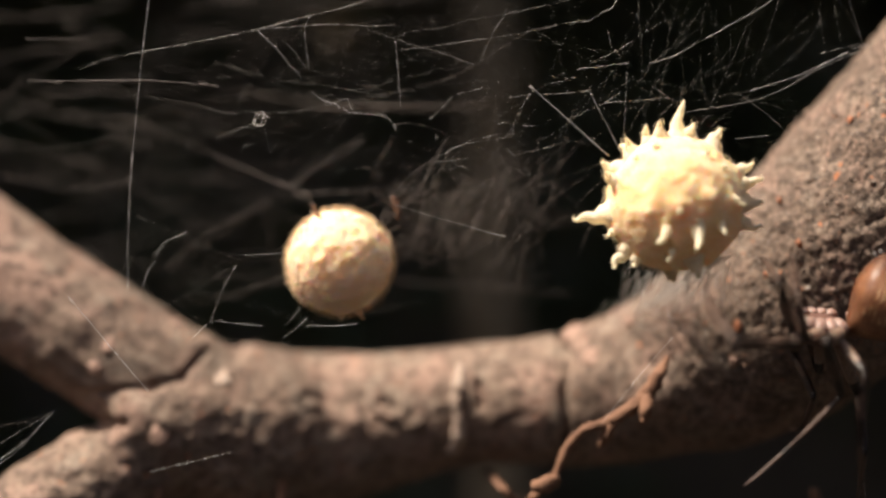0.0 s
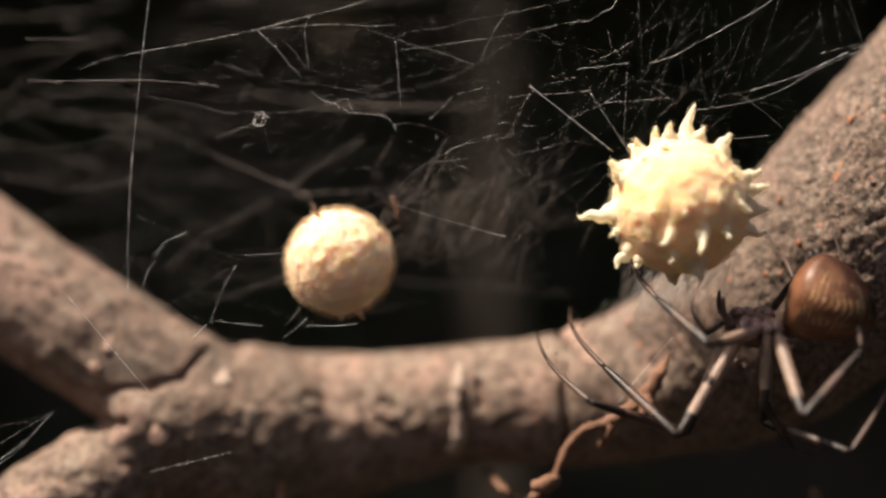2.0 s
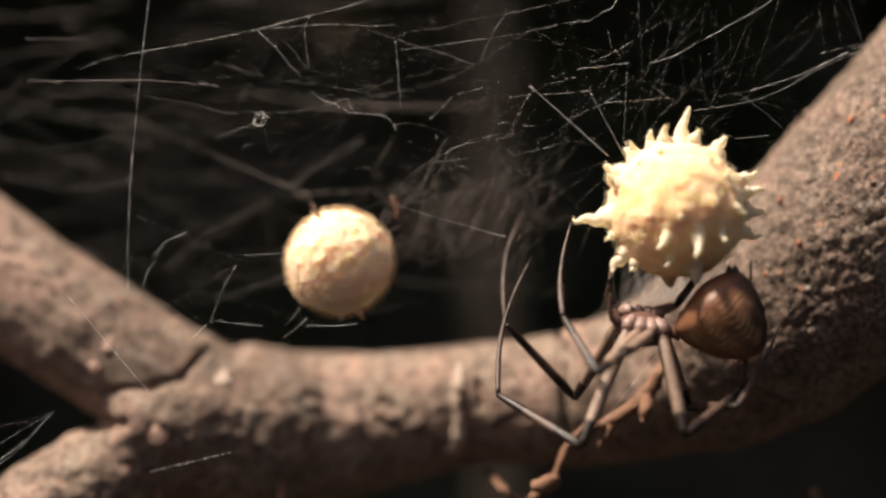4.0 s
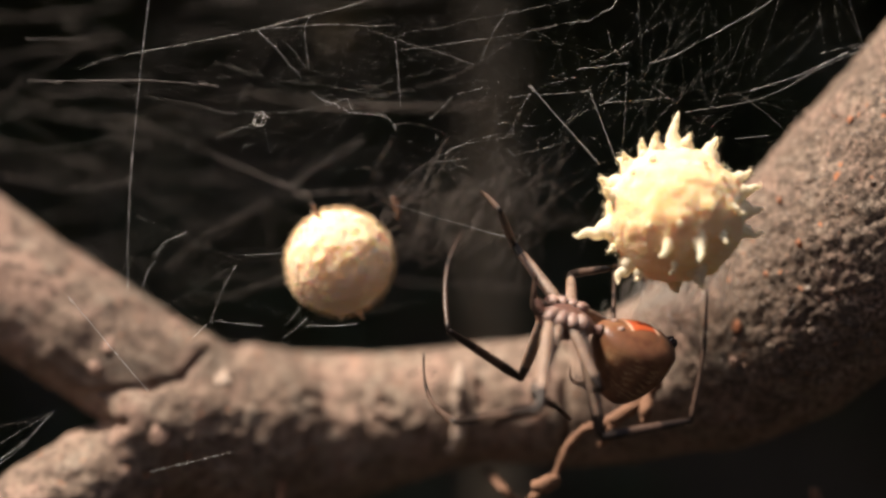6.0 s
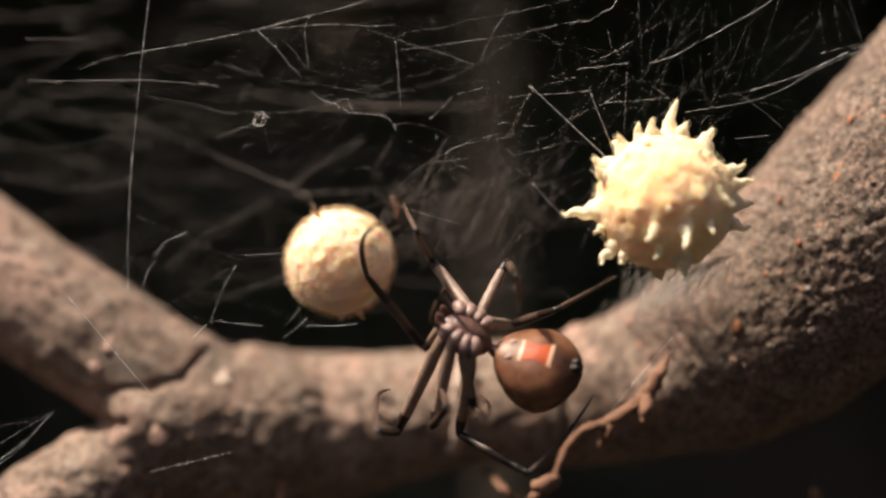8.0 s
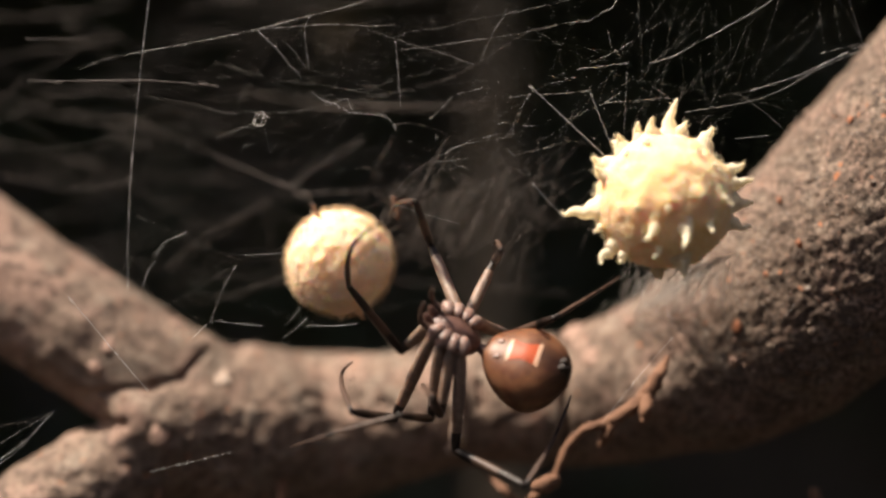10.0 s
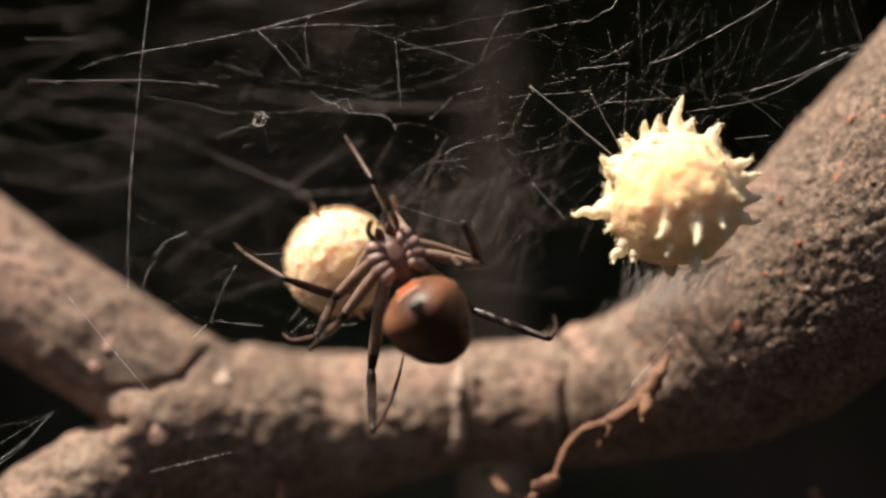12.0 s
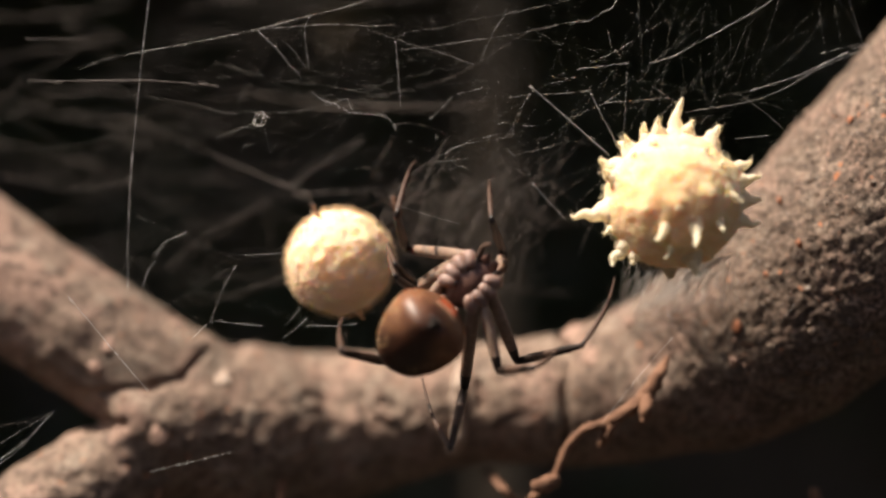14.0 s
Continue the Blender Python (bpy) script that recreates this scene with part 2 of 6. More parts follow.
def dead_leaf():
    """A curled dry leaf hanging in the web, out of focus."""
    verts, faces = [], []
    for i in range(13):
        for k in range(7):
            u, w = i / 12, (k - 3) / 3
            half = 4.2 * math.sin(math.pi * min(u * 0.94 + 0.03, 1)) ** 0.7
            verts.append((w * half, 3.0 * w * w + 1.5 * math.sin(4 * u), (u - 0.5) * 8))
    for i in range(12):
        for k in range(6):
            a = i * 7 + k
            faces.append((a, a + 1, a + 8, a + 7))
    ob = new("dead_leaf", mesh_from("dead_leaf", verts, faces, BROWN_LEAF))
    s = ob.modifiers.new("thick", "SOLIDIFY")
    s.thickness = 0.0003
    ob.matrix_world = Matrix.Translation(Vector((-25.67, 212, 54.36)) * MM) @ pose(0, 0, 0, 20, 25, 30)
    v, f = tube([(0, 0, 3.7, 0.25), (2, 3, 60, 0.3), (0, 10, 255, 0.3)], 20, 6)
    part("stalk", mesh_from("stalk", v, f, BROWN_LEAF), ob)
    tagged(ob, "small curled dead brown leaf, out of focus", "dead leaf")


dead_leaf()


# ================= the branch =================
BOUGHS = {
    "main": [(57.71, 13.2, 22.05, 11.25), (50.20, 13.6, 13.73, 11.65), (42.91, 14.6, 5.43, 11.80), (35.69, 16.4, -1.81, 10.98), (28.69, 19.2, -8.33, 9.90),
             (21.00, 21.5, -12.38, 7.81), (12.85, 23.4, -14.70, 6.60), (3.74, 24.8, -15.40, 5.92), (-4.79, 26.3, -17.10, 6.68),
             (-12.78, 27.5, -18.45, 7.89), (-19.63, 24.0, -17.97, 8.04), (-26.16, 19.5, -16.59, 5.68), (-29.95, 19.5, -17.24, 4.32)],
    "left": [(-20.27, 23, -16.93, 5.29), (-25.62, 22, -14.3, 6.18), (-32.24, 22, -10.0, 6.2), (-40.38, 23.2, -4.9, 6.3), (-49.68, 25.5, 1.0, 6.4), (-60.55, 28, 7.8, 6.5)],
    "low": [(-22.31, 22, -16.78, 5.08), (-27.9, 20, -19.49, 4.99), (-33.53, 17, -22.69, 5.29), (-38.83, 14, -25.7, 5.15), (-47.23, 12, -30.29, 5.06)],
}


def rock(p, f, seed):
    return noise.fractal(Vector((p[0] * f + seed, p[1] * f, p[2] * f)), 0.9, 2.1, 5)


def branch():
    """The forked branch: three limbs blended into one skin, then given bark relief."""
    v, f = joined([tube(BOUGHS["main"], 90, 40), tube(BOUGHS["left"], 40, 36), tube(BOUGHS["low"], 40, 36)])
    rough_ob = new("branch", mesh_from("branch", v, f, BARK))
    rm = rough_ob.modifiers.new("blend", "REMESH")
    rm.mode, rm.voxel_size = "VOXEL", 0.00032
    sm = rough_ob.modifiers.new("soft", "SMOOTH")
    sm.iterations, sm.factor = 20, 0.5
    me = bpy.data.meshes.new_from_object(rough_ob.evaluated_get(bpy.context.evaluated_depsgraph_get()))
    rough_ob.modifiers.clear()
    rough_ob.data = me
    n = len(me.vertices)
    co, no = np.empty(n * 3, np.float32), np.empty(n * 3, np.float32)
    me.vertices.foreach_get("co", co)
    me.vertex_normals.foreach_get("vector", no)
    co, no = co.reshape(-1, 3).astype(float) * 1000, no.reshape(-1, 3).astype(float)
    h = np.array([relief(p) for p in co])
    co += no * h[:, None]
    me.vertices.foreach_set("co", (co * MM).astype(np.float32).ravel())
    me.shade_smooth()
    me.materials.clear()
    me.materials.append(BARK)
    return tagged(rough_ob, "rough grey-brown forked branch with cracked bark", "branch")


# furrows in the bark: ends (x, z), depth and half width, all millimetres; swellings: place, radius, height
FURROWS = [(-22.7, -9.9, -24.3, -11.9, 0.55, 0.40),
           (-24.3, -11.9, -27.0, -12.7, 0.55, 0.38),
           (-27.0, -12.7, -33.5, -13.6, 0.45, 0.40),
           (-33.5, -16.5, -29.2, -16.0, 0.90, 0.50),
           (-21.1, -15.7, -20.5, -20.0, 0.30, 0.50),
           (-5.8, -14.6, -4.5, -15.3, 0.50, 0.60),
           (-7.8, -14.3, -7.1, -15.8, 0.35, 0.50),
           (-13.0, -14.0, -11.0, -14.7, 0.30, 0.50),
           (3.4, -12.8, 3.7, -15.0, 0.80, 0.45),
           (-6.2, -16.4, -4.9, -17.2, 0.40, 0.45),
           (0.3, -15.6, 1.0, -16.6, 0.35, 0.45),
           (11.2, -8.6, 11.0, -11.5, 0.5, 0.35),
           (12.1, -9.4, 12.3, -11.8, 0.3, 0.3)]
SWELLINGS = [(-20.5, -9.0, 1.1, 0.9), (-23.2, -9.3, 1.4, 0.4), (-19.0, -10.2, 1.3, 0.5), (19.4, -13.0, 2.2, 0.8), (-29.7, -14.5, 1.6, 0.5), (-30.2, -17.3, 1.5, 0.4), (-34.6, -7.0, 1.5, 0.3), (-31.9, -5.4, 1.2, 0.2), (-36.7, -9.7, 1.3, 0.3), (-3.6, -15.2, 0.8, 0.35), (-2.4, -16.6, 0.7, 0.35), (-4.9, -16.2, 0.6, 0.25), (-8.3, -16.6, 0.9, 0.3), (-10.5, -15.9, 0.7, 0.25), (5.2, -15.8, 0.7, 0.3)]


def relief(p):
    """Height of the bark in millimetres: low swellings, ridges, furrows, and a grittier skin on the upper limb."""
    x, y, z = p
    up = min(max((x - 15) / 12, 0), 1)
    h = (0.20 + 0.12 * up) * rock(p, 0.16, 3) + (0.07 + 0.07 * up) * rock((x, y, z * 1.6), 0.45, 9)
    h += up * (0.26 * noise.turbulence(Vector(p) * 2.0, 3, True) - 0.11 + 0.22 * noise.noise(Vector((x * 0.9 + z * 0.9, y, (z - x) * 2.2))))
    h += (1 - up) * 0.06 * noise.noise(Vector((x * 0.9, y * 1.0, z * 1.1)))
    low = min(max((-13.2 - z) / 2.0, 0), 1) * (1 - up)
    h += low * (0.16 * noise.noise(Vector((x * 0.6, y * 0.6, z * 0.7 + 5))) + 0.10 * rock(p, 1.3, 21))
    if x < -12:
        h += 0.22 * min((-12 - x) / 8, 1) * noise.noise(Vector(((0.57 * z - 0.8 * x) * 0.22, y * 0.5, (0.57 * x + 0.8 * z) * 0.75)))
    ring = abs(x - 11.5 + 0.25 * math.sin(z * 0.8))
    if x > 5 and ring < 0.7:
        h -= 1.25 * (1 - ring / 0.7) ** 2
    if y < 26:
        for x0, z0, x1, z1, deep, half in FURROWS:
            if min(x0, x1) - 1 < x < max(x0, x1) + 1 and min(z0, z1) - 1 < z < max(z0, z1) + 1:
                ax, az = x1 - x0, z1 - z0
                s = min(max(((x - x0) * ax + (z - z0) * az) / (ax * ax + az * az), 0), 1)
                d = math.hypot(x - x0 - s * ax, z - z0 - s * az) / half
                h -= deep * math.exp(-d * d * 1.5)
        for x0, z0, r, high in SWELLINGS:
            d = math.hypot(x - x0, z - z0) / r
            if d < 2.5:
                h += high * math.exp(-d * d)
    return h


BRANCH = branch()
bpy.context.view_layer.update()


def bark_at(x, z):
    """The place and the normal where a line running back (+y) meets the bark; millimetres."""
    hit, place, normal, _ = BRANCH.ray_cast(Vector((x, -60, z)) * MM, Vector((0, 1, 0)))
    return (place / MM, normal) if hit else (None, None)


def wart(x, y, z, r, mat, tall=0.6):
    place, normal = bark_at(x, z)
    if place is None:
        return
    bm = bmesh.new()
    bmesh.ops.create_icosphere(bm, subdivisions=3, radius=1)
    for v in bm.verts:
        d = v.co.copy()
        v.co = Vector((d.x, d.y * 1.25, d.z * tall)) * r * MM * (1 + 0.55 * noise.fractal(d * 2.2 + Vector((x, z, 0)), 0.8, 2, 4))
    me = bpy.data.meshes.new("bark_wart")
    bm.to_mesh(me)
    bm.free()
    me.materials.append(mat)
    me.shade_smooth()
    ob = part("bark_wart", me, BRANCH, "small raised pinkish-orange wart of bark")
    ob.matrix_basis = Matrix.Translation(place * MM) @ normal.to_track_quat("Z", "Y").to_matrix().to_4x4()


for spot, r, mat in [((-31.11, 14, -8.961), 0.6, WART), ((-32.14, 14, -11.02), 0.6, WART), ((-25.67, 15, -16.84), 0.8, WART), ((-20.76, 16, -12.11), 0.75, SCAR),
                     ((-20.24, 16, -8.755), 0.8, SCAR), ((30.43, 3, 0.4175), 0.32, LICHEN), ((25.72, 4, -6.747), 0.42, LICHEN), ((27.93, 3, -2.273), 0.25, LICHEN),
                     ((17.49, 6, -6.881), 0.5, WART), ((25.61, 6, -9.987), 0.45, WART), ((34.96, 4, 11.06), 0.3, LICHEN), ((29.33, 4, 4.264), 0.22, LICHEN),
                     ((12.57, 8, -8.135), 1.1, WART), ((13.93, 8, -10.18), 0.8, WART), ((32.61, 4, 6.607), 0.25, SCAR), ((31.52, 5, -7.051), 0.25, SCAR)]:
    wart(*spot, r, mat, 0.12 if r > 0.7 else 0.2 if r > 0.5 else 0.5)


def on_bark(name, spots, radii, mat, label, lift=0.0, sides=10, rough=0.3):
    """A ridge that lies along the bark through the spots (x, z)."""
    rows = []
    for (x, y, z), r in zip(spots, radii):
        p, n = bark_at(x, z)
        if p is None:
            continue
        rows.append((*(p + n * lift), r))
    v, f = tube(rows, 10 * (len(rows) - 1), sides, rough=rough)
    return part(name, mesh_from(name, v, f, mat), BRANCH, label)


on_bark("scar_ridge", [(1.668, 19, -11.25), (1.507, 19, -13.4), (1.399, 19, -15.55), (1.507, 19, -17.71), (0.8611, 19, -19.64)], [0.35, 0.62, 0.42, 0.66, 0.5], SCAR, "pale vertical scar ridge", rough=0.9)
v, f = tube([(19.76, 10, -9.482, 0.20), (18.74, 9, -11.02, 0.60), (17.41, 9, -12.98, 0.64), (14.56, 9, -14.95, 0.50), (12.34, 9, -15.69, 0.40), (10.77, 9, -17.41, 0.40),
             (9.737, 9, -19.72, 0.34), (7.918, 9, -21.59, 0.40), (6.934, 9, -23.06, 0.40)], 70, 12, rough=0.45)
tendril = new("dry_tendril", mesh_from("dry_tendril", v, f, RUST))
tagged(tendril, "dry rust-brown tendril curling against the branch", "tendril")
for rows in ([(17.75, 9, -12.74, 0.6), (17.49, 8, -13.83, 0.6), (17.24, 8, -14.96, 0.3)], [(9.885, 9, -20.11, 0.5), (8.817, 8, -20.31, 0.75), (7.599, 8, -20.51, 0.35)],
             [(14.8, 9, -14.95, 0.5), (14.31, 9, -16.18, 0.45), (13.8, 10, -17.33, 0.25)]):
    v, f = tube(rows, 14, 10, rough=0.4)
    part("tendril_stub", mesh_from("tendril_stub", v, f, RUST), tendril)
for rows in ([(-15.68, 22.0, -20.65, 0.45), (-15.34, 19.0, -22.01, 0.52), (-15.26, 18.0, -24.49, 0.50)], [(-26.73, 18.0, -21.55, 0.50), (-26.42, 16.0, -22.49, 0.55), (-26.52, 16.0, -24.33, 0.50)],
             [(4.48, 30.0, -22.93, 0.30), (5.29, 16.0, -21.97, 0.33), (6.87, 16.0, -23.54, 0.36)], [(34.09, 15.0, -22.04, 0.35), (34.35, 15.0, -23.07, 0.50), (35.18, 16.0, -25.64, 0.50)]):
    v, f = tube(rows, 14, 10, rough=0.4)
    tagged(new("twig_stub", mesh_from("twig_stub", v, f, RUST)), "short broken rust-brown twig stub below the branch", "twig", "twig stubs")


def bark_grit():
    """Crumbs of bark over the rougher upper limb."""
    rnd = random.Random(14)
    pieces = []
    unit = bmesh.new()
    bmesh.ops.create_icosphere(unit, subdivisions=1, radius=1)
    ball = [v.co.copy() for v in unit.verts]
    sides = [tuple(v.index for v in f.verts) for f in unit.faces]
    unit.free()
    for i in range(2600):
        s = rnd.random()
        x, z = 13 + 25 * s + rnd.gauss(0, 4.5), -14 + 25 * s + rnd.gauss(0, 4.5)
        p, n = bark_at(x, z)
        if p is None or x < 17 + 8 * rnd.random():
            continue
        r = min(0.03 + rnd.expovariate(26), 0.17)
        a, b = n.orthogonal().normalized(), n.cross(n.orthogonal().normalized())
        k, m = rnd.uniform(0.6, 1.6), rnd.uniform(0.5, 1.2)
        pieces.append(([tuple(p + (a * v.x * k + b * v.y / k + n * v.z * m) * r * rnd.uniform(0.75, 1.25)) for v in ball], sides))
    v, f = joined(pieces)
    tagged(part("bark_grit", mesh_from("bark_grit", v, f, GRIT, False), BRANCH), kind="stuff")


def bark_fuzz():
    """A thin nap of dusty silk on the upper side of the limbs."""
    rnd = random.Random(15)
    pieces = []
    for i in range(2600):
        x, y = rnd.uniform(-37, 34), rnd.uniform(11, 29)
        hit, p, n, _ = BRANCH.ray_cast(Vector((x, y, 40)) * MM, Vector((0, 0, -1)))
        if not hit or n.y > 0.5:
            continue
        p = p / MM
        d = (n + Vector((rnd.gauss(0, 0.6), rnd.gauss(0, 0.6), rnd.gauss(0, 0.4)))).normalized() * rnd.uniform(0.2, 0.7)
        pieces.append(tube([(*p, 0.008), (*(p + d * 0.6), 0.007), (*(p + d + Vector((rnd.gauss(0, 0.1), 0, 0))), 0.004)], 3, 3))
    v, f = joined(pieces)
    tagged(part("bark_fuzz", mesh_from("bark_fuzz", v, f, DUSTY_NAP), BRANCH), kind="stuff")


bark_grit()
bark_fuzz()

# ================= egg sacs =================
def sac_body(r, seed, tall=1.0, knobs=()):
    """A lumpy ball; knobs: (direction, height as a share of the radius, spread)."""
    bm = bmesh.new()
    bmesh.ops.create_icosphere(bm, subdivisions=6, radius=1)
    for v in bm.verts:
        d = v.co.normalized()
        h = 1 + 0.035 * noise.fractal(d * 2.2 + Vector((seed, 0, 0)), 1, 2, 3) + 0.008 * noise.noise(d * 9 + Vector((0, seed, 0)))
        h += 0.020 * noise.fractal(d * 4.0 + Vector((seed, seed, 0)), 1.0, 2, 3)
        for way, high, spread in knobs:
            off = (d - way).length_squared
            if off < 6 * spread * spread:
                h += high * math.exp(-off / (spread * spread))
        v.co = Vector((d.x, d.y, d.z * tall)) * r * h * MM
    me = bpy.data.meshes.new("body")
    bm.to_mesh(me)
    bm.free()
    me.shade_smooth()
    return me


def spike_mesh(length, width, bend, mat):
    """A tapering, slightly crooked tuft of silk on a broad foot, along +z, with loose fibres."""
    rnd = random.Random(int(1000 * (length + bend)))
    k = width * 0.2
    foot = width * min(3.2, 1.2 + 1.3 * length)
    rows = [(0, 0, -0.6, foot), (0, 0, -0.1, foot * 0.75), (bend * 0.1, 0, length * 0.2, foot * 0.5), (bend * 0.2 + rnd.gauss(0, k), rnd.gauss(0, k), length * 0.45, width * 1.05),
            (bend * 0.45 + rnd.gauss(0, k), rnd.gauss(0, k), length * 0.7, width * 0.70), (bend + rnd.gauss(0, k), rnd.gauss(0, k), length * 0.95, width * 0.39),
            (bend * 1.3 + rnd.gauss(0, k), rnd.gauss(0, k), length * 1.08, width * 0.10)]
    pieces = [tube(rows, 18, 9, rough=0.28, seed=length * 7 + bend)]
    for i in range(int(10 + 14 * length)):
        s = rnd.uniform(0.1, 1.0)
        a = rnd.uniform(0, 6.283)
        w = width * (1.3 - s) * 0.8
        p = Vector((bend * s * s + w * math.cos(a), w * math.sin(a), length * s))
        q = p + Vector((0.22 * math.cos(a), 0.22 * math.sin(a), rnd.uniform(0.1, 0.4)))
        pieces.append(tube([(*p, 0.02), (*q, 0.006)], 2, 3))
    v, f = joined(pieces)
    return mesh_from("spike", v, f, mat)


def put_spike(sac, r, way, length, width, bend, roll, mat, droop=0.0):
    ob = part("spike", spike_mesh(length, width, bend, mat), sac)
    turn = (Vector(way).normalized() - Vector((0, 0, droop))).to_track_quat("Z", "Y").to_matrix().to_4x4() @ Matrix.Rotation(roll, 4, "Z")
    ob.matrix_basis = Matrix.Translation(Vector(way).normalized() * (r - 0.05) * MM) @ turn
    return ob


def scattered(n, seed):
    rnd = random.Random(seed)
    out = []
    for i in range(n):
        z = 1 - 2 * (i + 0.5) / n
        a = 2.399963 * i
        s = math.sqrt(1 - z * z)
        out.append(Vector((s * math.cos(a) + rnd.uniform(-0.1, 0.1), s * math.sin(a) + rnd.uniform(-0.1, 0.1), z + rnd.uniform(-0.1, 0.1))).normalized())
    return out


def sac_fuzz(sac, r, n, longest, mat, seed):
    """A nap of short loose silk over the sac."""
    rnd = random.Random(seed)
    pieces = []
    for way in scattered(n, seed):
        way = (way + Vector((rnd.gauss(0, 0.03), rnd.gauss(0, 0.03), rnd.gauss(0, 0.03)))).normalized()
        side = way.orthogonal().normalized()
        side = (side * math.cos(seed + n * rnd.random()) + way.cross(side) * math.sin(n * rnd.random())).normalized()
        l = rnd.uniform(0.3, 1.0) * longest
        p = way * (r * 0.99)
        pieces.append(tube([(*p, 0.011), (*(p + way * l * 0.55 + side * l * 0.3), 0.009), (*(p + way * l * 0.95 + side * l * 0.8), 0.004)], 3, 3))
    v, f = joined(pieces)
    tagged(part("silk_nap", mesh_from("silk_nap", v, f, mat), sac), kind="stuff")


def spiky_sac():
    r = 5.35
    sac = new("egg_sac")
    tagged(sac, "cream silk egg sac covered in pointed tufts", "egg sac", "egg sacs")
    # outline and front tufts: direction (x, y, z), length, width, bend
    told = [((0.03, -0.05, 1), 2.5, 0.42, 0.5), ((0.55, -0.1, 0.9), 1.5, 0.5, 0.35), ((0.93, -0.1, 0.48), 1.5, 0.45, 0.3), ((1, -0.15, 0.30), 1.6, 0.4, 0.2),
            ((1, -0.1, 0.02), 1.4, 0.5, 0.0), ((0.97, -0.2, -0.28), 1.5, 0.35, 0.2), ((-1, -0.1, -0.16), 2.4, 0.5, -0.5), ((-0.88, -0.1, 0.5), 1.3, 0.5, 0.3),
            ((-0.95, -0.3, 0.36), 1.1, 0.4, 0.2), ((-0.62, -0.1, 0.78), 1.1, 0.35, 0.2), ((-0.40, -0.1, 0.92), 1.2, 0.35, 0.3), ((-0.22, -0.2, 0.97), 1.3, 0.4, 0.3),
            ((0.2, -0.15, 0.97), 1.1, 0.4, 0.2)]
    told += [((-0.74, -0.2, -0.68), 1.8, 0.45, 0.4), ((-0.6, -0.3, -0.8), 1.0, 0.4, 0.2), ((-0.9, -0.2, -0.4), 0.9, 0.3, 0.2),
            ((-0.28, -0.9, -0.42), 1.3, 0.4, -0.5), ((0.16, -0.9, -0.40), 1.9, 0.42, -0.6), ((0.5, -0.8, -0.30), 1.1, 0.35, -0.4), ((-0.16, -0.75, -0.66), 1.0, 0.35, -0.4),
            ((0.70, -0.70, 0.05), 0.9, 0.42, 0.2), ((-0.1, -0.9, -0.1), 0.45, 0.4, -0.2), ((0.35, -0.9, 0.1), 0.4, 0.4, -0.2), ((-0.5, -0.85, -0.1), 0.5, 0.4, -0.2)]
    rnd = random.Random(5)
    body = part("body", sac_body(r, 4.0, 1.0, [(Vector(k[0]).normalized(), 0.05, 0.14) for k in told]), sac)
    body.data.materials.append(CREAM)
    for way, l, w, bend in told:
        put_spike(sac, r, way, l * 1.12, w if way[1] > -0.6 else w * 0.72, bend, rnd.uniform(-0.4, 0.4), CREAM_TUFT, 0.55 if way[1] < -0.6 else 0.0)
    for way in scattered(70, 3):
        if all((way - Vector(t[0]).normalized()).length > 0.36 for t in told) and (way.y > -0.5 or way.z < 0.0 or rnd.random() < 0.35) and not (abs(way.x) > 0.3 and way.z < 0.05):
            low = way.y < -0.35 and way.z > -0.35
            put_spike(sac, r, way, rnd.uniform(0.3, 0.6) if low else rnd.uniform(0.7, 1.4), rnd.uniform(0.2, 0.3) if low else rnd.uniform(0.34, 0.5), rnd.uniform(-0.4, 0.4), rnd.uniform(0, 6), CREAM_TUFT, -0.5 * way.z if low else 0.0)
    sac_fuzz(sac, r, 3000, 0.6, CREAM_TUFT, 5)
    sac.matrix_world = Matrix.Translation(Vector((18.4, 0, 3.555)) * MM)
    return sac


def worn_sac():
    r = 4.32
    sac = new("egg_sac")
    tagged(sac, "tan silk egg sac with short worn tufts and rusty specks", "egg sac", "egg sacs")
    rnd = random.Random(8)
    body = part("body", sac_body(r, 9.0, 1.0, [(way, rnd.uniform(0.015, 0.060), rnd.uniform(0.13, 0.22)) for way in scattered(60, 6)]
                                 + [(way, rnd.uniform(0.010, 0.036), rnd.uniform(0.07, 0.11)) for way in scattered(110, 13)]), sac)
    body.data.materials.append(TAN)
    for way, l, w, b in [((0.38, -0.15, -0.98), 0.9, 0.28, 0.2), ((0.02, -0.2, -1), 0.7, 0.3, 0.1), ((-0.72, -0.2, -0.8), 0.5, 0.26, 0.1), ((-0.93, -0.2, -0.55), 0.4, 0.26, 0.1), ((-1, -0.1, 0.25), 0.35, 0.24, 0.0)]:
        put_spike(sac, r, way, l, w, b, 0, TAN_TUFT)
    for way, l, w in [((-0.45, -0.25, 0.97), 1.2, 0.15), ((-0.74, -0.45, 0.60), 0.16, 0.07), ((-0.66, -0.5, 0.66), 0.14, 0.06), ((-0.82, -0.4, 0.46), 0.16, 0.06), ((-0.62, -0.35, 0.76), 0.18, 0.07)]:
        put_spike(sac, r, way, l, w, 0.2, 0, WART).name = "rusty_speck"
    sac_fuzz(sac, r * 1.02, 5200, 0.72, TAN_TUFT, 6)
    sac.matrix_world = Matrix.Translation(Vector((-8.781, 7, -1.11)) * MM)
    return sac


SPIKY = spiky_sac()
worn_sac()


# ================= the web =================
def strand(web, rows, width, mat, name):
    """One thread through rows of (x, y, z); width in millimetres."""
    n = max(2, 10 * (len(rows) - 1))
    line = [(x, y, z, width / 2) for x, y, z in rows]
    v, f = tube(line, n, 5)
    return part(name, mesh_from(name, v, f, mat), web)


WEB = new("cobweb")
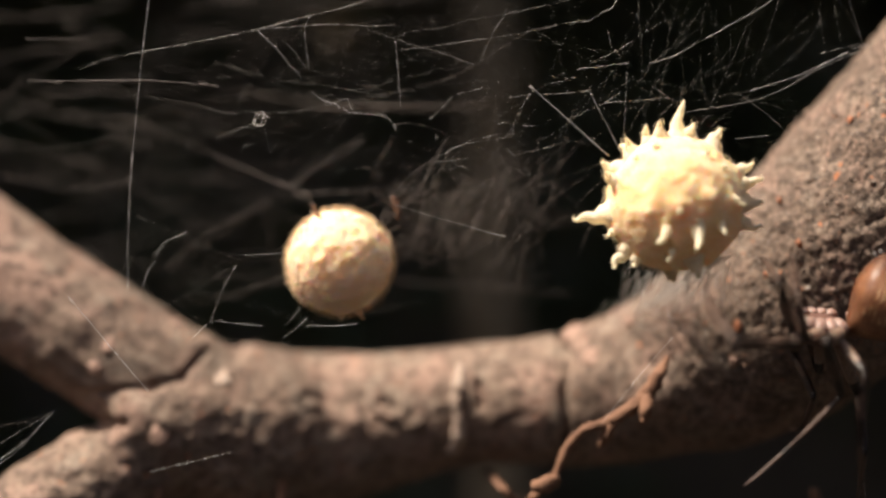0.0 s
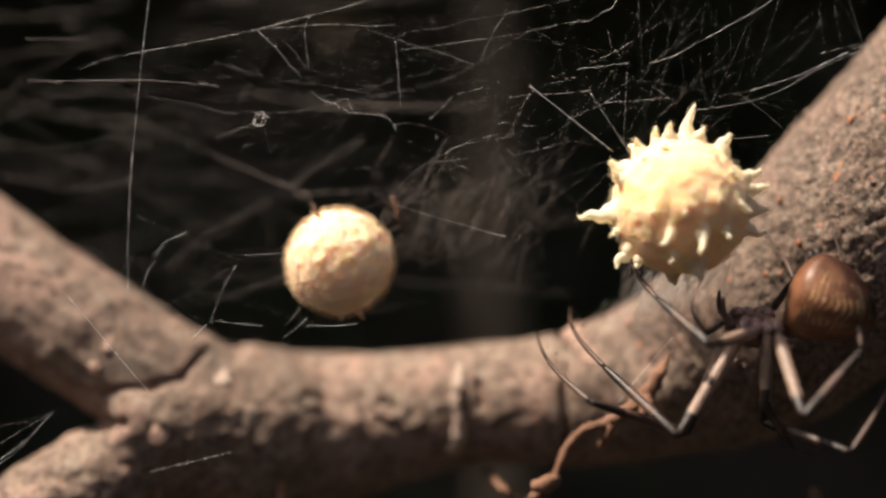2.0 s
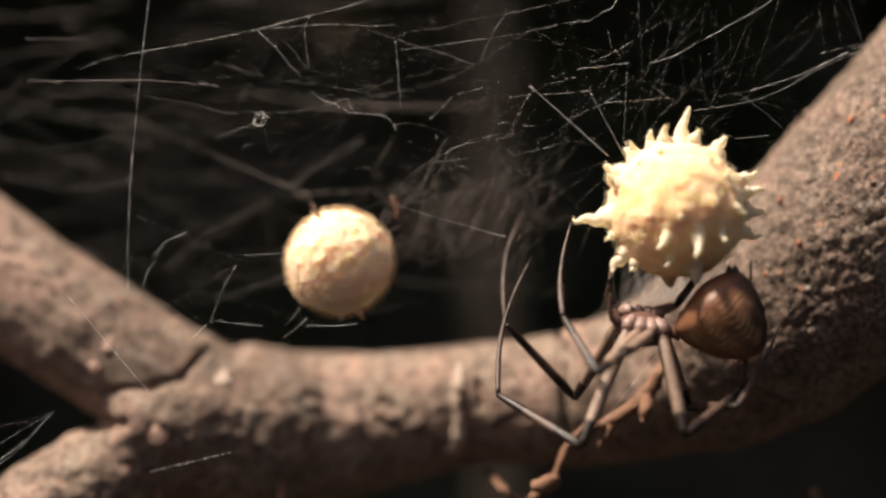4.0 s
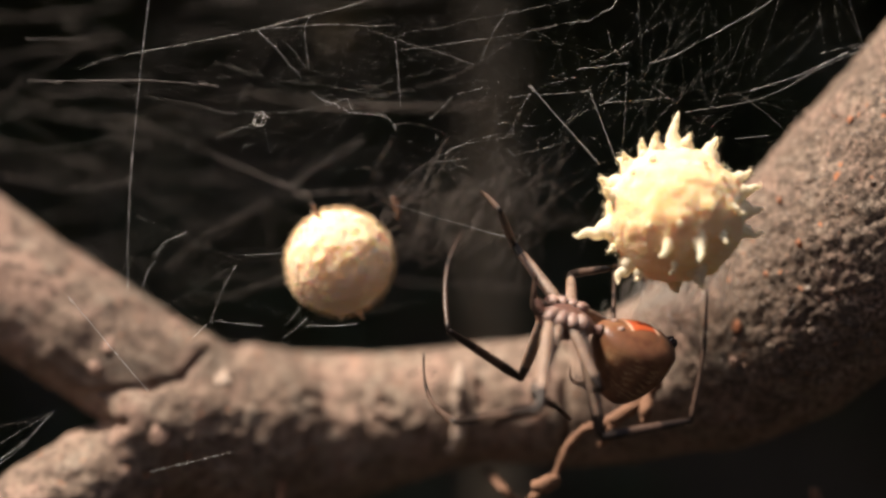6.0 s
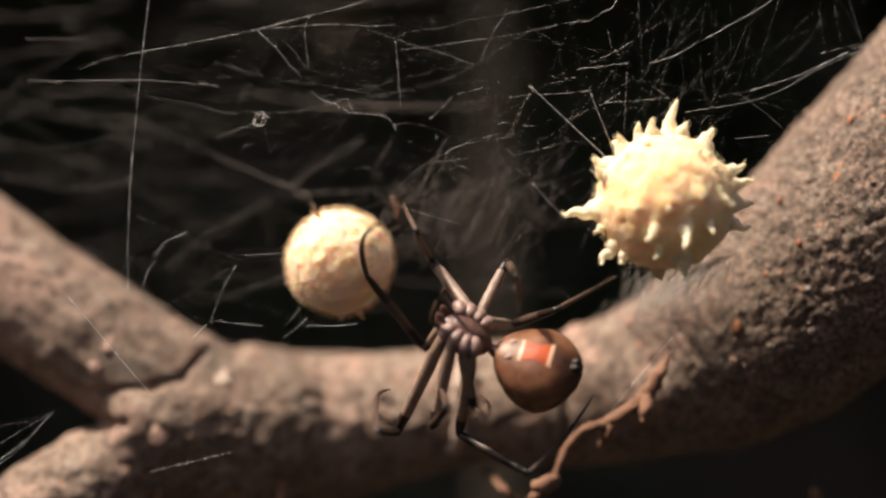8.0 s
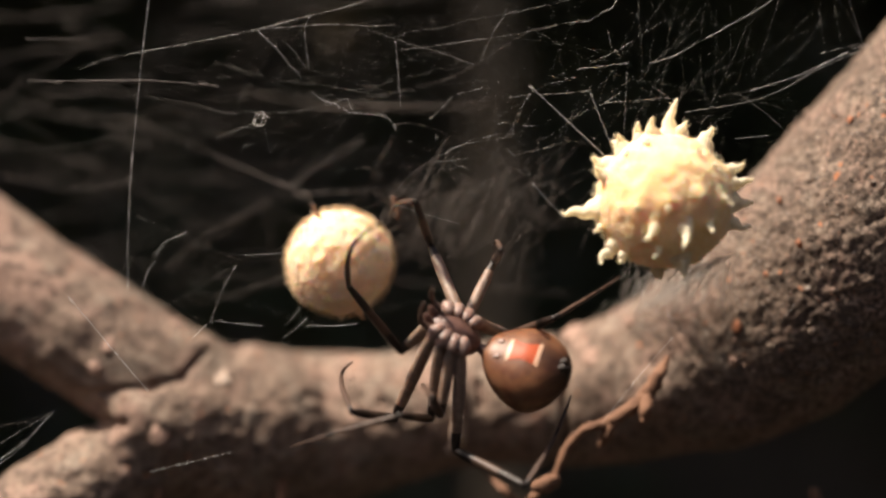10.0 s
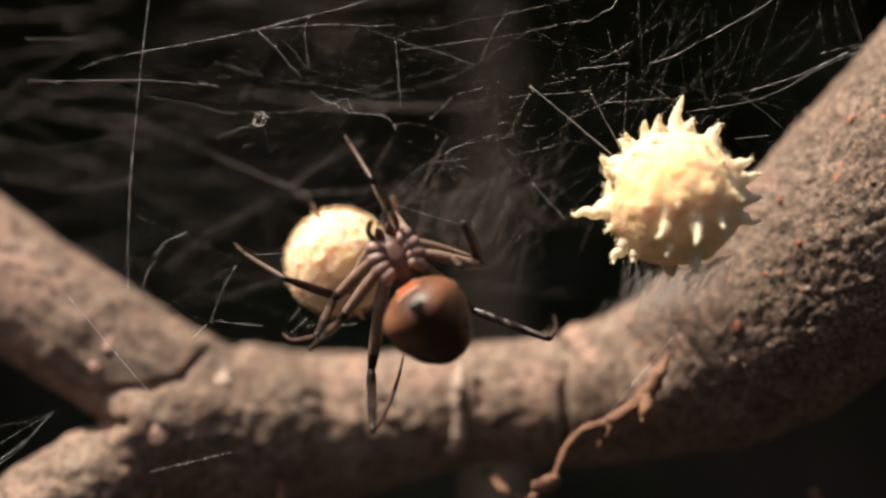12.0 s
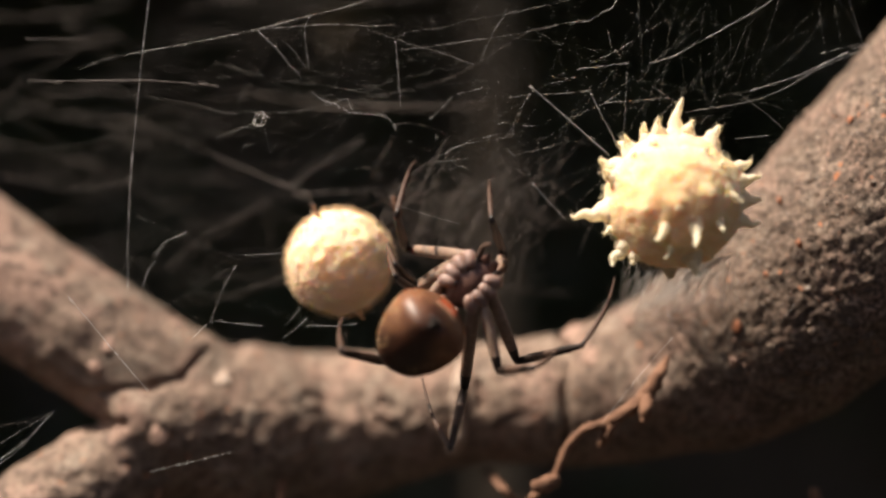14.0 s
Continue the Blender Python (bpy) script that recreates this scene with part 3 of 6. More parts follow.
tagged(WEB, "tangled white cobweb threads strung about the branch", "cobweb")
LUMPY = random.Random(6)


def thread(width, rows, mat=None, crinkle=0.0):
    """One thread of uneven thickness through rows of (x, y, z); crinkle: how far it zigzags. Millimetres."""
    n = max(8, 6 * (len(rows) - 1))
    line = []
    for i, p in enumerate(glide(rows, n)):
        off = crinkle * (0 < i < n)
        thick = width * 0.36 * (LUMPY.uniform(0.5, 1.4) if LUMPY.random() > 0.07 else 2.2)
        line.append((p[0] + LUMPY.gauss(0, 1) * off, p[1], p[2] + LUMPY.gauss(0, 1) * off, thick))
    v, f = tube(line, n * 2, 5)
    return part("thread", mesh_from("thread", v, f, mat or SILK), WEB)


thread(0.038, [(-23.4, 0.0, 20.2), (-23.82, -0.5, 15.49), (-24.23, -1.0, 10.06), (-24.5, -1.5, 5.45), (-24.55, -2.0, 0.93), (-24.46, -2.5, -3.24)], BRIGHT_SILK)
thread(0.150, [(-34.73, 5.0, 14.10), (-32.29, 4.8, 14.02), (-25.14, 4.5, 14.03), (-21.79, 4.2, 13.81), (-18.84, 4.0, 13.54)], DUSTY_SILK)
thread(0.170, [(-19.21, 4.0, 13.59), (-18.70, 4.0, 13.45), (-18.51, 4.0, 13.17)], DUSTY_SILK)
thread(0.110, [(-32.75, 5.0, 13.96), (-32.22, 5.0, 13.91), (-31.80, 5.0, 14.01)], DUSTY_SILK)
thread(0.030, [(-31.07, 7.0, 15.39), (-27.91, 6.0, 16.2), (-23.85, 5.0, 16.75), (-19.4, 4.0, 17.38), (-15.26, 3.0, 18.05), (-11.67, 2.0, 18.74), (-7.46, 1.0, 19.59), (-5.35, 0.0, 20.11)], SILK)
thread(0.034, [(-14.96, 1.0, 17.69), (-12.0, 1.0, 17.91), (-8.37, 1.0, 18.09), (-6.09, 1.0, 17.96), (-3.82, 1.0, 18.05)])
thread(0.046, [(-14.76, 0.0, 17.41), (-14.13, 0.0, 16.78), (-13.45, 0.0, 16.15), (-12.91, 0.0, 15.52), (-12.33, 0.0, 14.76), (-11.7, 0.0, 14.17), (-11.34, 0.0, 13.54)], BRIGHT_SILK, 0.05)
thread(0.032, [(-12.91, 1.0, 16.78), (-12.0, 1.0, 15.96), (-11.32, 1.0, 14.96), (-10.77, 1.0, 14.46)])
thread(0.036, [(-10.62, 0.0, 18.58), (-10.93, 0.0, 17.82), (-11.02, 0.0, 17.14), (-10.84, 0.0, 15.57), (-10.66, 0.0, 14.35)], BRIGHT_SILK)
thread(0.016, [(-10.88, 2.0, 14.6), (-7.53, 2.0, 13.59), (-3.86, 2.0, 12.68)], FAINT_SILK)
thread(0.022, [(-25.72, 4.0, 12.79), (-20.69, 3.4, 11.93), (-17.79, 2.9, 11.16), (-15.84, 2.3, 11.19), (-13.92, 1.7, 11.04), (-11.56, 1.1, 11.11), (-9.69, 0.6, 11.54), (-8.73, 0.0, 11.61)], FAINT_SILK)
thread(0.024, [(-18.09, 0.0, 8.82), (-16.38, 0.0, 9.49), (-15.03, 0.0, 10.03)], SILK, 0.04)
thread(0.020, [(-16.06, 0.0, 7.6), (-15.79, 0.0, 8.23), (-15.03, 0.0, 8.32)], SILK, 0.04)
thread(0.020, [(-14.13, 0.0, 9.27), (-13.86, 0.0, 8.05), (-13.68, 0.0, 7.78), (-13.14, 0.0, 8.68)], SILK, 0.04)
thread(0.026, [(-18.55, 2.0, 15.2), (-15.31, 1.8, 14.25), (-11.62, 1.6, 13.45), (-9.77, 1.4, 13.28), (-7.47, 1.2, 12.8), (-4.73, 1.0, 12.32)], FAINT_SILK)
thread(0.050, [(-10.53, 0.0, 12.55), (-9.4, 0.0, 11.74), (-8.64, 0.0, 11.61), (-8.05, 0.0, 11.2), (-7.15, 0.0, 10.84), (-6.03, 0.0, 10.75), (-4.68, 0.0, 10.62), (-3.91, 0.0, 9.94), (-3.78, 0.0, 9.4)], BRIGHT_SILK, 0.05)
thread(0.024, [(-9.4, 0.0, 11.38), (-8.64, 0.0, 11.61), (-7.74, 0.0, 11.97), (-7.38, 0.0, 11.29), (-6.93, 0.0, 10.93)], BRIGHT_SILK, 0.05)
thread(0.024, [(-4.86, 0.0, 11.02), (-4.77, 0.0, 10.57), (-4.5, 0.0, 10.35)], BRIGHT_SILK, 0.05)
thread(0.075, [(-3.91, 0.0, 9.85), (-2.91, 1.0, 10.14), (-1.79, 2.0, 10.06), (-1.11, 3.0, 9.97), (0.75, 4.0, 9.28), (3.12, 5.0, 8.47), (5.07, 6.0, 7.79), (6.32, 7.0, 7.29)], DUSTY_SILK)
thread(0.034, [(-3.78, 0.0, 16.6), (-3.64, 0.0, 14.89), (-3.51, 0.0, 13.09), (-3.37, 0.0, 11.38)], BRIGHT_SILK)
thread(0.032, [(-6.09, 1.0, 17.69), (-4.74, 1.2, 17.26), (-3.83, 1.3, 16.92), (-2.01, 1.5, 16.36), (-0.18, 1.7, 15.93), (1.19, 1.8, 15.41), (2.57, 2.0, 14.97)], SILK, 0.04)
thread(0.020, [(-3.59, 1.0, 17.09), (-2.46, 1.0, 17.55), (-0.18, 1.0, 17.78), (1.64, 1.0, 18.32), (3.91, 1.0, 18.69), (6.64, 1.0, 19.23), (10.05, 1.0, 20.05)])
thread(0.030, [(5.67, 4.0, 20.76), (4.97, 4.0, 19.26), (4.26, 4.0, 18.09), (3.65, 4.0, 16.91), (3.09, 4.0, 15.6)])
thread(0.022, [(-3.82, 1.0, 15.96), (-0.18, 1.0, 16.41), (4.36, 1.0, 17.09), (7.09, 1.0, 17.55), (9.82, 1.0, 18.14), (10.37, 1.0, 18.14)])
thread(0.024, [(-1.08, 0.0, 10.3), (-0.4, 0.0, 10.93), (0.72, 0.0, 12.1), (2.07, 0.0, 12.55), (3.19, 0.0, 12.87)])
thread(0.024, [(5.22, 0.0, 12.1), (7.47, 0.0, 12.28), (10.17, 0.0, 12.46), (11.88, 0.0, 12.64)])
thread(0.018, [(8.37, 0.0, 13.09), (9.27, 0.0, 13.32), (10.62, 0.0, 13.68)])
thread(0.040, [(10.26, 0.0, 18.04), (11.29, 0.0, 18.13), (11.97, 0.0, 18.36), (12.64, 0.0, 18.85), (13.45, 0.0, 19.17), (13.86, 0.0, 20.02)], BRIGHT_SILK, 0.05)
thread(0.034, [(10.71, 0.0, 14.35), (12.42, 0.0, 14.53), (13.99, 0.0, 14.71), (14.8, 0.0, 14.76)], BRIGHT_SILK)
thread(0.018, [(14.71, 0.0, 14.76), (14.58, 0.0, 12.64), (14.35, 0.0, 8.37)])
thread(0.034, [(16.47, 0.0, 14.8), (17.14, 0.0, 14.98), (18.27, 0.0, 15.34), (19.17, 0.0, 15.79), (20.29, 0.0, 16.47), (21.42, 0.0, 17.01), (23.22, 0.0, 18.04), (25.02, 0.0, 19.03), (26.59, 0.0, 20.11)], BRIGHT_SILK)
thread(0.018, [(12.87, 0.0, 11.65), (15.57, 0.0, 11.83), (17.82, 0.0, 12.01), (18.58, 0.0, 11.74)])
thread(0.018, [(16.47, 0.0, 13.09), (17.59, 0.0, 12.37), (18.49, 0.0, 11.83)])
thread(0.022, [(9.82, 1.0, 10.27), (11.18, 1.0, 10.96), (12.78, 1.0, 11.64), (14.37, 1.0, 12.68)])
thread(0.018, [(12.09, 1.0, 15.05), (14.37, 1.0, 16.18), (16.41, 1.0, 17.55), (18.0, 1.0, 18.46)])
thread(0.016, [(13.23, 1.0, 17.55), (13.68, 1.0, 16.18), (14.28, 1.0, 15.5)])
thread(0.018, [(17.14, 0.0, 19.62), (17.46, 0.0, 18.94), (18.04, 0.0, 17.95)])
thread(0.016, [(19.37, 1.0, 16.64), (19.14, 1.0, 15.05), (19.37, 1.0, 13.68), (19.05, 1.0, 11.77)], FAINT_SILK)
thread(0.016, [(20.73, 1.0, 13.68), (21.64, 1.0, 10.96), (22.1, 1.0, 9.96)], FAINT_SILK)
thread(0.030, [(19.39, 0.0, 10.93), (21.9, 0.1, 11.31), (24.19, 0.3, 11.69), (26.03, 0.4, 12.25), (27.88, 0.6, 13.17), (30.19, 0.7, 14.46), (32.5, 0.9, 15.48), (34.37, 1.0, 16.41)])
thread(0.034, [(24.57, 0.0, 12.64), (26.41, 0.2, 13.21), (28.27, 0.3, 13.82), (29.67, 0.5, 14.43), (30.63, 0.7, 14.91), (32.95, 0.8, 16.02), (34.14, 1.0, 16.5)], BRIGHT_SILK)
thread(0.020, [(30.28, 1.0, 15.73), (31.64, 1.0, 16.05), (33.46, 1.0, 16.5)])
thread(0.016, [(20.05, 1.0, 11.87), (23.0, 1.0, 12.41), (27.1, 1.0, 13.23)], FAINT_SILK)
thread(0.030, [(23.58, 0.0, 12.28), (24.82, 1.0, 11.77), (26.45, 2.0, 10.84), (28.21, 3.0, 9.6)], BRIGHT_SILK)
thread(0.014, [(24.37, 1.0, 12.09), (28.15, 1.5, 11.24), (29.44, 2.0, 11.16)], FAINT_SILK)
thread(0.034, [(32.22, 0.0, 20.11), (32.87, 0.3, 18.56), (33.35, 0.7, 17.49), (33.78, 1.0, 16.5)], BRIGHT_SILK)
thread(0.020, [(31.55, 1.0, 20.32), (32.72, 1.5, 19.05), (34.03, 2.0, 16.86)])
thread(0.028, [(23.22, 0.0, 8.77), (24.57, 0.0, 8.91), (26.01, 0.0, 9.04)], BRIGHT_SILK)
thread(0.014, [(16.64, 1.0, 20.05), (17.09, 1.0, 18.91), (16.87, 1.0, 17.32), (16.64, 1.0, 14.59)], FAINT_SILK)
thread(0.014, [(21.39, 3.0, 19.53), (21.15, 3.0, 16.75), (21.15, 3.0, 12.57)], FAINT_SILK)
thread(0.014, [(22.45, 3.0, 19.53), (22.36, 3.0, 15.82), (22.18, 3.0, 11.88)], FAINT_SILK)
thread(0.016, [(13.91, 1.0, 19.59), (15.28, 1.0, 18.91), (16.41, 1.0, 18.23), (17.0, 1.0, 17.69)], FAINT_SILK)
thread(0.028, [(-0.72, 0.0, 6.97), (0.72, 0.0, 7.06), (1.98, 0.0, 7.2)], SILK, 0.04)
thread(0.024, [(0.49, 0.0, 6.34), (1.39, 0.0, 6.57), (2.07, 0.0, 6.34)])
thread(0.026, [(-0.55, 1.0, 7.41), (-2.02, 2.0, 6.48), (-3.2, 3.0, 5.52), (-4.4, 4.0, 4.17)])
thread(0.120, [(0.29, 8.0, 9.55), (-0.78, 8.0, 7.6), (-1.56, 8.0, 5.89), (-2.48, 8.0, 4.34)], DUSTY_SILK)
thread(0.020, [(-0.55, 1.0, 7.41), (0.73, 1.0, 8.0), (2.09, 1.0, 8.68), (3.91, 1.0, 9.14), (5.27, 1.0, 9.23), (5.5, 1.0, 9.82), (6.86, 1.0, 12.32), (7.55, 1.0, 12.78)], SILK, 0.04)
thread(0.020, [(6.34, 0.0, 9.72), (7.38, 0.0, 9.85)], BRIGHT_SILK)
thread(0.022, [(5.13, 0.0, 7.96), (5.58, 0.0, 7.51), (5.85, 0.0, 7.24)], BRIGHT_SILK)
thread(0.020, [(4.32, 0.0, 9.94), (5.22, 0.0, 10.12)], SILK, 0.04)
thread(0.024, [(-3.87, 0, 3.55), (-1.3, 0, 2.74), (1.3, 0, 2.02)], BRIGHT_SILK)
thread(0.030, [(-10.84, 0.0, -6.12), (-8.73, 0.0, -6.12), (-6.79, 0.0, -5.94)], BRIGHT_SILK)
thread(0.030, [(-15.96, 1.0, -0.5), (-14.35, 1.5, -0.41), (-12.95, 2.0, -0.32)], BRIGHT_SILK)
thread(0.034, [(-24.39, 2.0, -3.17), (-24.16, 2.0, -2.25), (-23.84, 2.0, -1.56), (-23.38, 2.0, -0.96)], BRIGHT_SILK, 0.05)
thread(0.034, [(-23.24, 2.0, -0.51), (-22.92, 2.0, 0.14), (-22.23, 2.0, 0.73), (-20.85, 2.0, 1.38)], BRIGHT_SILK, 0.05)
thread(0.020, [(-23.61, 2.0, -0.32), (-23.06, 2.0, -0.05), (-22.6, 2.0, 0.14)], BRIGHT_SILK, 0.05)
thread(0.070, [(-24.93, 14.0, -1.49), (-21.7, 16.0, 1.63), (-17.82, 18.0, 3.79), (-15.42, 20.0, 5.75)], DUSTY_SILK)
thread(0.045, [(-17.15, 4.0, -1.36), (-17.99, 4.0, -2.76), (-18.7, 4.0, -4.4), (-19.3, 4.0, -6.14)])
thread(0.028, [(-20.51, 3.0, -7.28), (-18.97, 3.0, -5.98), (-16.89, 3.0, -6.12), (-14.71, 3.0, -6.31)], BRIGHT_SILK)
thread(0.020, [(-17.01, 6.0, -1.77), (-16.2, 6.0, -1.1), (-15.39, 6.0, -1.39), (-15.48, 6.0, -2.1), (-15.96, 6.0, -1.86)], DUSTY_SILK)
thread(0.050, [(-18.32, 10.0, -3.67), (-15.93, 9.0, -3.15), (-13.59, 8.0, -2.39)], DUSTY_SILK)
thread(0.030, [(-22.12, 8.0, -4.09), (-20.41, 8.0, -3.7), (-19.68, 8.0, -4.24), (-17.24, 8.0, -3.85)], DUSTY_SILK)
thread(0.030, [(-12.94, 3.0, -6.22), (-12.31, 3.5, -5.55), (-11.9, 4.0, -4.87)])
thread(0.024, [(-13.18, 3.0, -7.38), (-12.08, 3.5, -6.48), (-11.2, 4.0, -5.58)])
thread(0.060, [(-29.57, -1.0, -3.74), (-28.23, -1.0, -5.3), (-26.01, -1.0, -7.97), (-23.25, -1.0, -11.18)], BRIGHT_SILK)
thread(0.024, [(18.08, -1, -6.99), (14.96, -1, -10.64), (12.2, -1, -14.12)], BRIGHT_SILK)
thread(0.030, [(-35.55, 0.0, -16.96), (-33.25, 0.0, -15.25), (-30.96, 0.0, -12.87)], BRIGHT_SILK)
thread(0.024, [(-35.92, 1.0, -17.5), (-33.82, 1.0, -15.87), (-31.92, 1.0, -13.68)])
thread(0.024, [(-35.92, 1.0, -15.78), (-33.37, 1.0, -14.28), (-31.46, 1.0, -13.14)])
thread(0.050, [(-38.68, 8.0, -15.34), (-35.51, 8.0, -14.76), (-33.56, 8.0, -14.18)], DUSTY_SILK)
thread(0.030, [(-24.08, 3.0, -18.28), (-21.06, 3.0, -17.58), (-17.26, 3.0, -16.65)])
thread(0.090, [(-36.0, 8.0, 18.07), (-32.83, 8.0, 18.12), (-30.4, 8.0, 18.07)], DUSTY_SILK)
thread(0.035, [(-32.59, 8.0, 5.16), (-28.16, 3.5, 5.18), (-24.63, -1.0, 5.48)], DUSTY_SILK)
thread(0.050, [(-9.3, 12.0, 13.2), (-4.25, 12.0, 12.95), (0.81, 12.0, 13.1), (5.87, 12.0, 13.7)], DUSTY_SILK)
thread(0.050, [(-11.12, 10.0, 11.96), (-5.1, 8.7, 13.29), (0.29, 7.3, 14.57), (3.15, 6.0, 15.82)], DUSTY_SILK)
thread(0.040, [(3.12, 5.0, 15.66), (6.84, 4.0, 17.85), (9.32, 3.0, 18.37)], DUSTY_SILK)
thread(0.120, [(-7.42, 14.0, 9.84), (-9.59, 15.3, 8.65), (-11.81, 16.7, 7.44), (-14.89, 18.0, 5.66)], DUSTY_SILK)
thread(0.080, [(-4.25, 12.0, 10.42), (-5.56, 13.0, 8.22), (-6.64, 14.0, 6.23)], DUSTY_SILK)
thread(0.050, [(-7.95, 22.0, -1.6), (-1.34, 23.0, -3.56), (6.51, 24.0, -3.87)], DUSTY_SILK)
thread(0.050, [(-4.4, 16.0, 5.3), (0.85, 17.0, 6.4), (4.05, 18.0, 5.92), (9.47, 19.0, 2.74), (12.27, 20.0, 2.23)], DUSTY_SILK)
thread(0.030, [(-1.9, 8.0, 0.05), (0.29, 6.7, 1.97), (3.13, 5.3, 5.27), (5.44, 4.0, 6.37)], DUSTY_SILK)
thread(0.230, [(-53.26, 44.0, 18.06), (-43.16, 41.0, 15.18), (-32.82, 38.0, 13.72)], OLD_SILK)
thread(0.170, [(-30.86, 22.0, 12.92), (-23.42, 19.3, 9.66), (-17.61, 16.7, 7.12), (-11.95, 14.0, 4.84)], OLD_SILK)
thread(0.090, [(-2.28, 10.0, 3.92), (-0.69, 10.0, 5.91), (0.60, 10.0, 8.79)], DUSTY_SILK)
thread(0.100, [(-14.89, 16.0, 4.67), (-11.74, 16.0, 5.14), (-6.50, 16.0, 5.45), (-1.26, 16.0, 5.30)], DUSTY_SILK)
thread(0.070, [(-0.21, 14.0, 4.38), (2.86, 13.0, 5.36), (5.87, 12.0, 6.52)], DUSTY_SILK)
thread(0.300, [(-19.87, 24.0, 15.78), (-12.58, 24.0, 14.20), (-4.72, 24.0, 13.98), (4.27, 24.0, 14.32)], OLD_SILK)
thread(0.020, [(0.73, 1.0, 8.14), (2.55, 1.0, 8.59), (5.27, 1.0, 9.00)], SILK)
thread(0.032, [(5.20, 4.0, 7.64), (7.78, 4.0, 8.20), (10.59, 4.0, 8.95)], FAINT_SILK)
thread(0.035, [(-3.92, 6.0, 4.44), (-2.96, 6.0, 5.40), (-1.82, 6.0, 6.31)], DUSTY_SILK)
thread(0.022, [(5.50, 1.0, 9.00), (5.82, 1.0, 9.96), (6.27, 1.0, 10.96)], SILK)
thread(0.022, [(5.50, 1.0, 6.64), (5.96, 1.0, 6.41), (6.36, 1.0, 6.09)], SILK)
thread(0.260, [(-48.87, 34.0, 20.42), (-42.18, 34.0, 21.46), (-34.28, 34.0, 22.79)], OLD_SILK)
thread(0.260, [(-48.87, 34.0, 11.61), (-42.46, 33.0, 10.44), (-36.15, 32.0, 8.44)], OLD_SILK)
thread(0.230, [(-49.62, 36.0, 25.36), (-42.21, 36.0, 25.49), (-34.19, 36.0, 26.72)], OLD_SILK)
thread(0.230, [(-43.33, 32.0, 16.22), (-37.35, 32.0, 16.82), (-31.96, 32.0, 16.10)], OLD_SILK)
# a shred of reddish bark caught in the silk
v, f = tube([(-4.38, 8, 4.63, 0.10), (-4.09, 8, 3.95, 0.30), (-3.85, 8, 3.26, 0.26), (-3.95, 8, 2.48, 0.08)], 14, 8, rough=0.6)
tagged(new("bark_shred", mesh_from("bark_shred", v, f, RUST)), "small reddish bark shred caught in the cobweb", "bark shred")
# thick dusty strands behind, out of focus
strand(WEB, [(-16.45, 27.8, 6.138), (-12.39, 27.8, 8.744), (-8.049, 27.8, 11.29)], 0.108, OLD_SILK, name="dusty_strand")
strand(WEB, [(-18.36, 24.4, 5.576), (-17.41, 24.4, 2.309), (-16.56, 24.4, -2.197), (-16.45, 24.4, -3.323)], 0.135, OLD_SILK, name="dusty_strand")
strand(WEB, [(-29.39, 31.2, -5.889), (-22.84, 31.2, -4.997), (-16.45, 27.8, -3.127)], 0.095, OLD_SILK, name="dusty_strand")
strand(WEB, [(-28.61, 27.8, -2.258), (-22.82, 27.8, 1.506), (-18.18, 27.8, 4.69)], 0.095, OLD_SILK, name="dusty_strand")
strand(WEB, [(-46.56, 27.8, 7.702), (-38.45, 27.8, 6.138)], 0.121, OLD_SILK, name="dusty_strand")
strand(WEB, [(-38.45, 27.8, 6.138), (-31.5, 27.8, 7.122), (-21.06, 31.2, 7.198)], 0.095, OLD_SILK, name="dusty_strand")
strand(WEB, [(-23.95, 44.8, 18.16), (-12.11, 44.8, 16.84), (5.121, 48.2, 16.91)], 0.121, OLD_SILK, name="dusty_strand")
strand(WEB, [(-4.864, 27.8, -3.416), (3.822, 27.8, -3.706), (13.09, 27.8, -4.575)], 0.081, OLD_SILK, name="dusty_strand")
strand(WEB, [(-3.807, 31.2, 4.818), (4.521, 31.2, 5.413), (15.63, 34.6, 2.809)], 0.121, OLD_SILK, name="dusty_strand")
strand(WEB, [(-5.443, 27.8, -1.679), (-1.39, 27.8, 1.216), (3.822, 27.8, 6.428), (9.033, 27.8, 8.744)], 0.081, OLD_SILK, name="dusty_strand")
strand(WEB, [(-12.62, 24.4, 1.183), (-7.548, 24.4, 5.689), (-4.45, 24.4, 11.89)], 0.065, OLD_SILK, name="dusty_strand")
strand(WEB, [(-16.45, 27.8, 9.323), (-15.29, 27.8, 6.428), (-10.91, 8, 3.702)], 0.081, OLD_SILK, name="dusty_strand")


def curl():
    rnd = random.Random(2)
    rows = []
    for i in range(15):
        a = i * 0.95
        r = 0.55 + 0.25 * math.sin(i * 1.7)
        rows.append((r * math.cos(a) + rnd.uniform(-0.1, 0.1), r * math.sin(a * 0.8), 0.75 * r * math.sin(a) + rnd.uniform(-0.1, 0.1), 0.018))
    v, f = tube(rows, 80, 5)
    ob = part("thread_curl", mesh_from("thread_curl", v, f, BRIGHT_SILK), WEB, "small knot of curled silk")
    ob.location = Vector((-14.62, 0, 10.35)) * MM


curl()


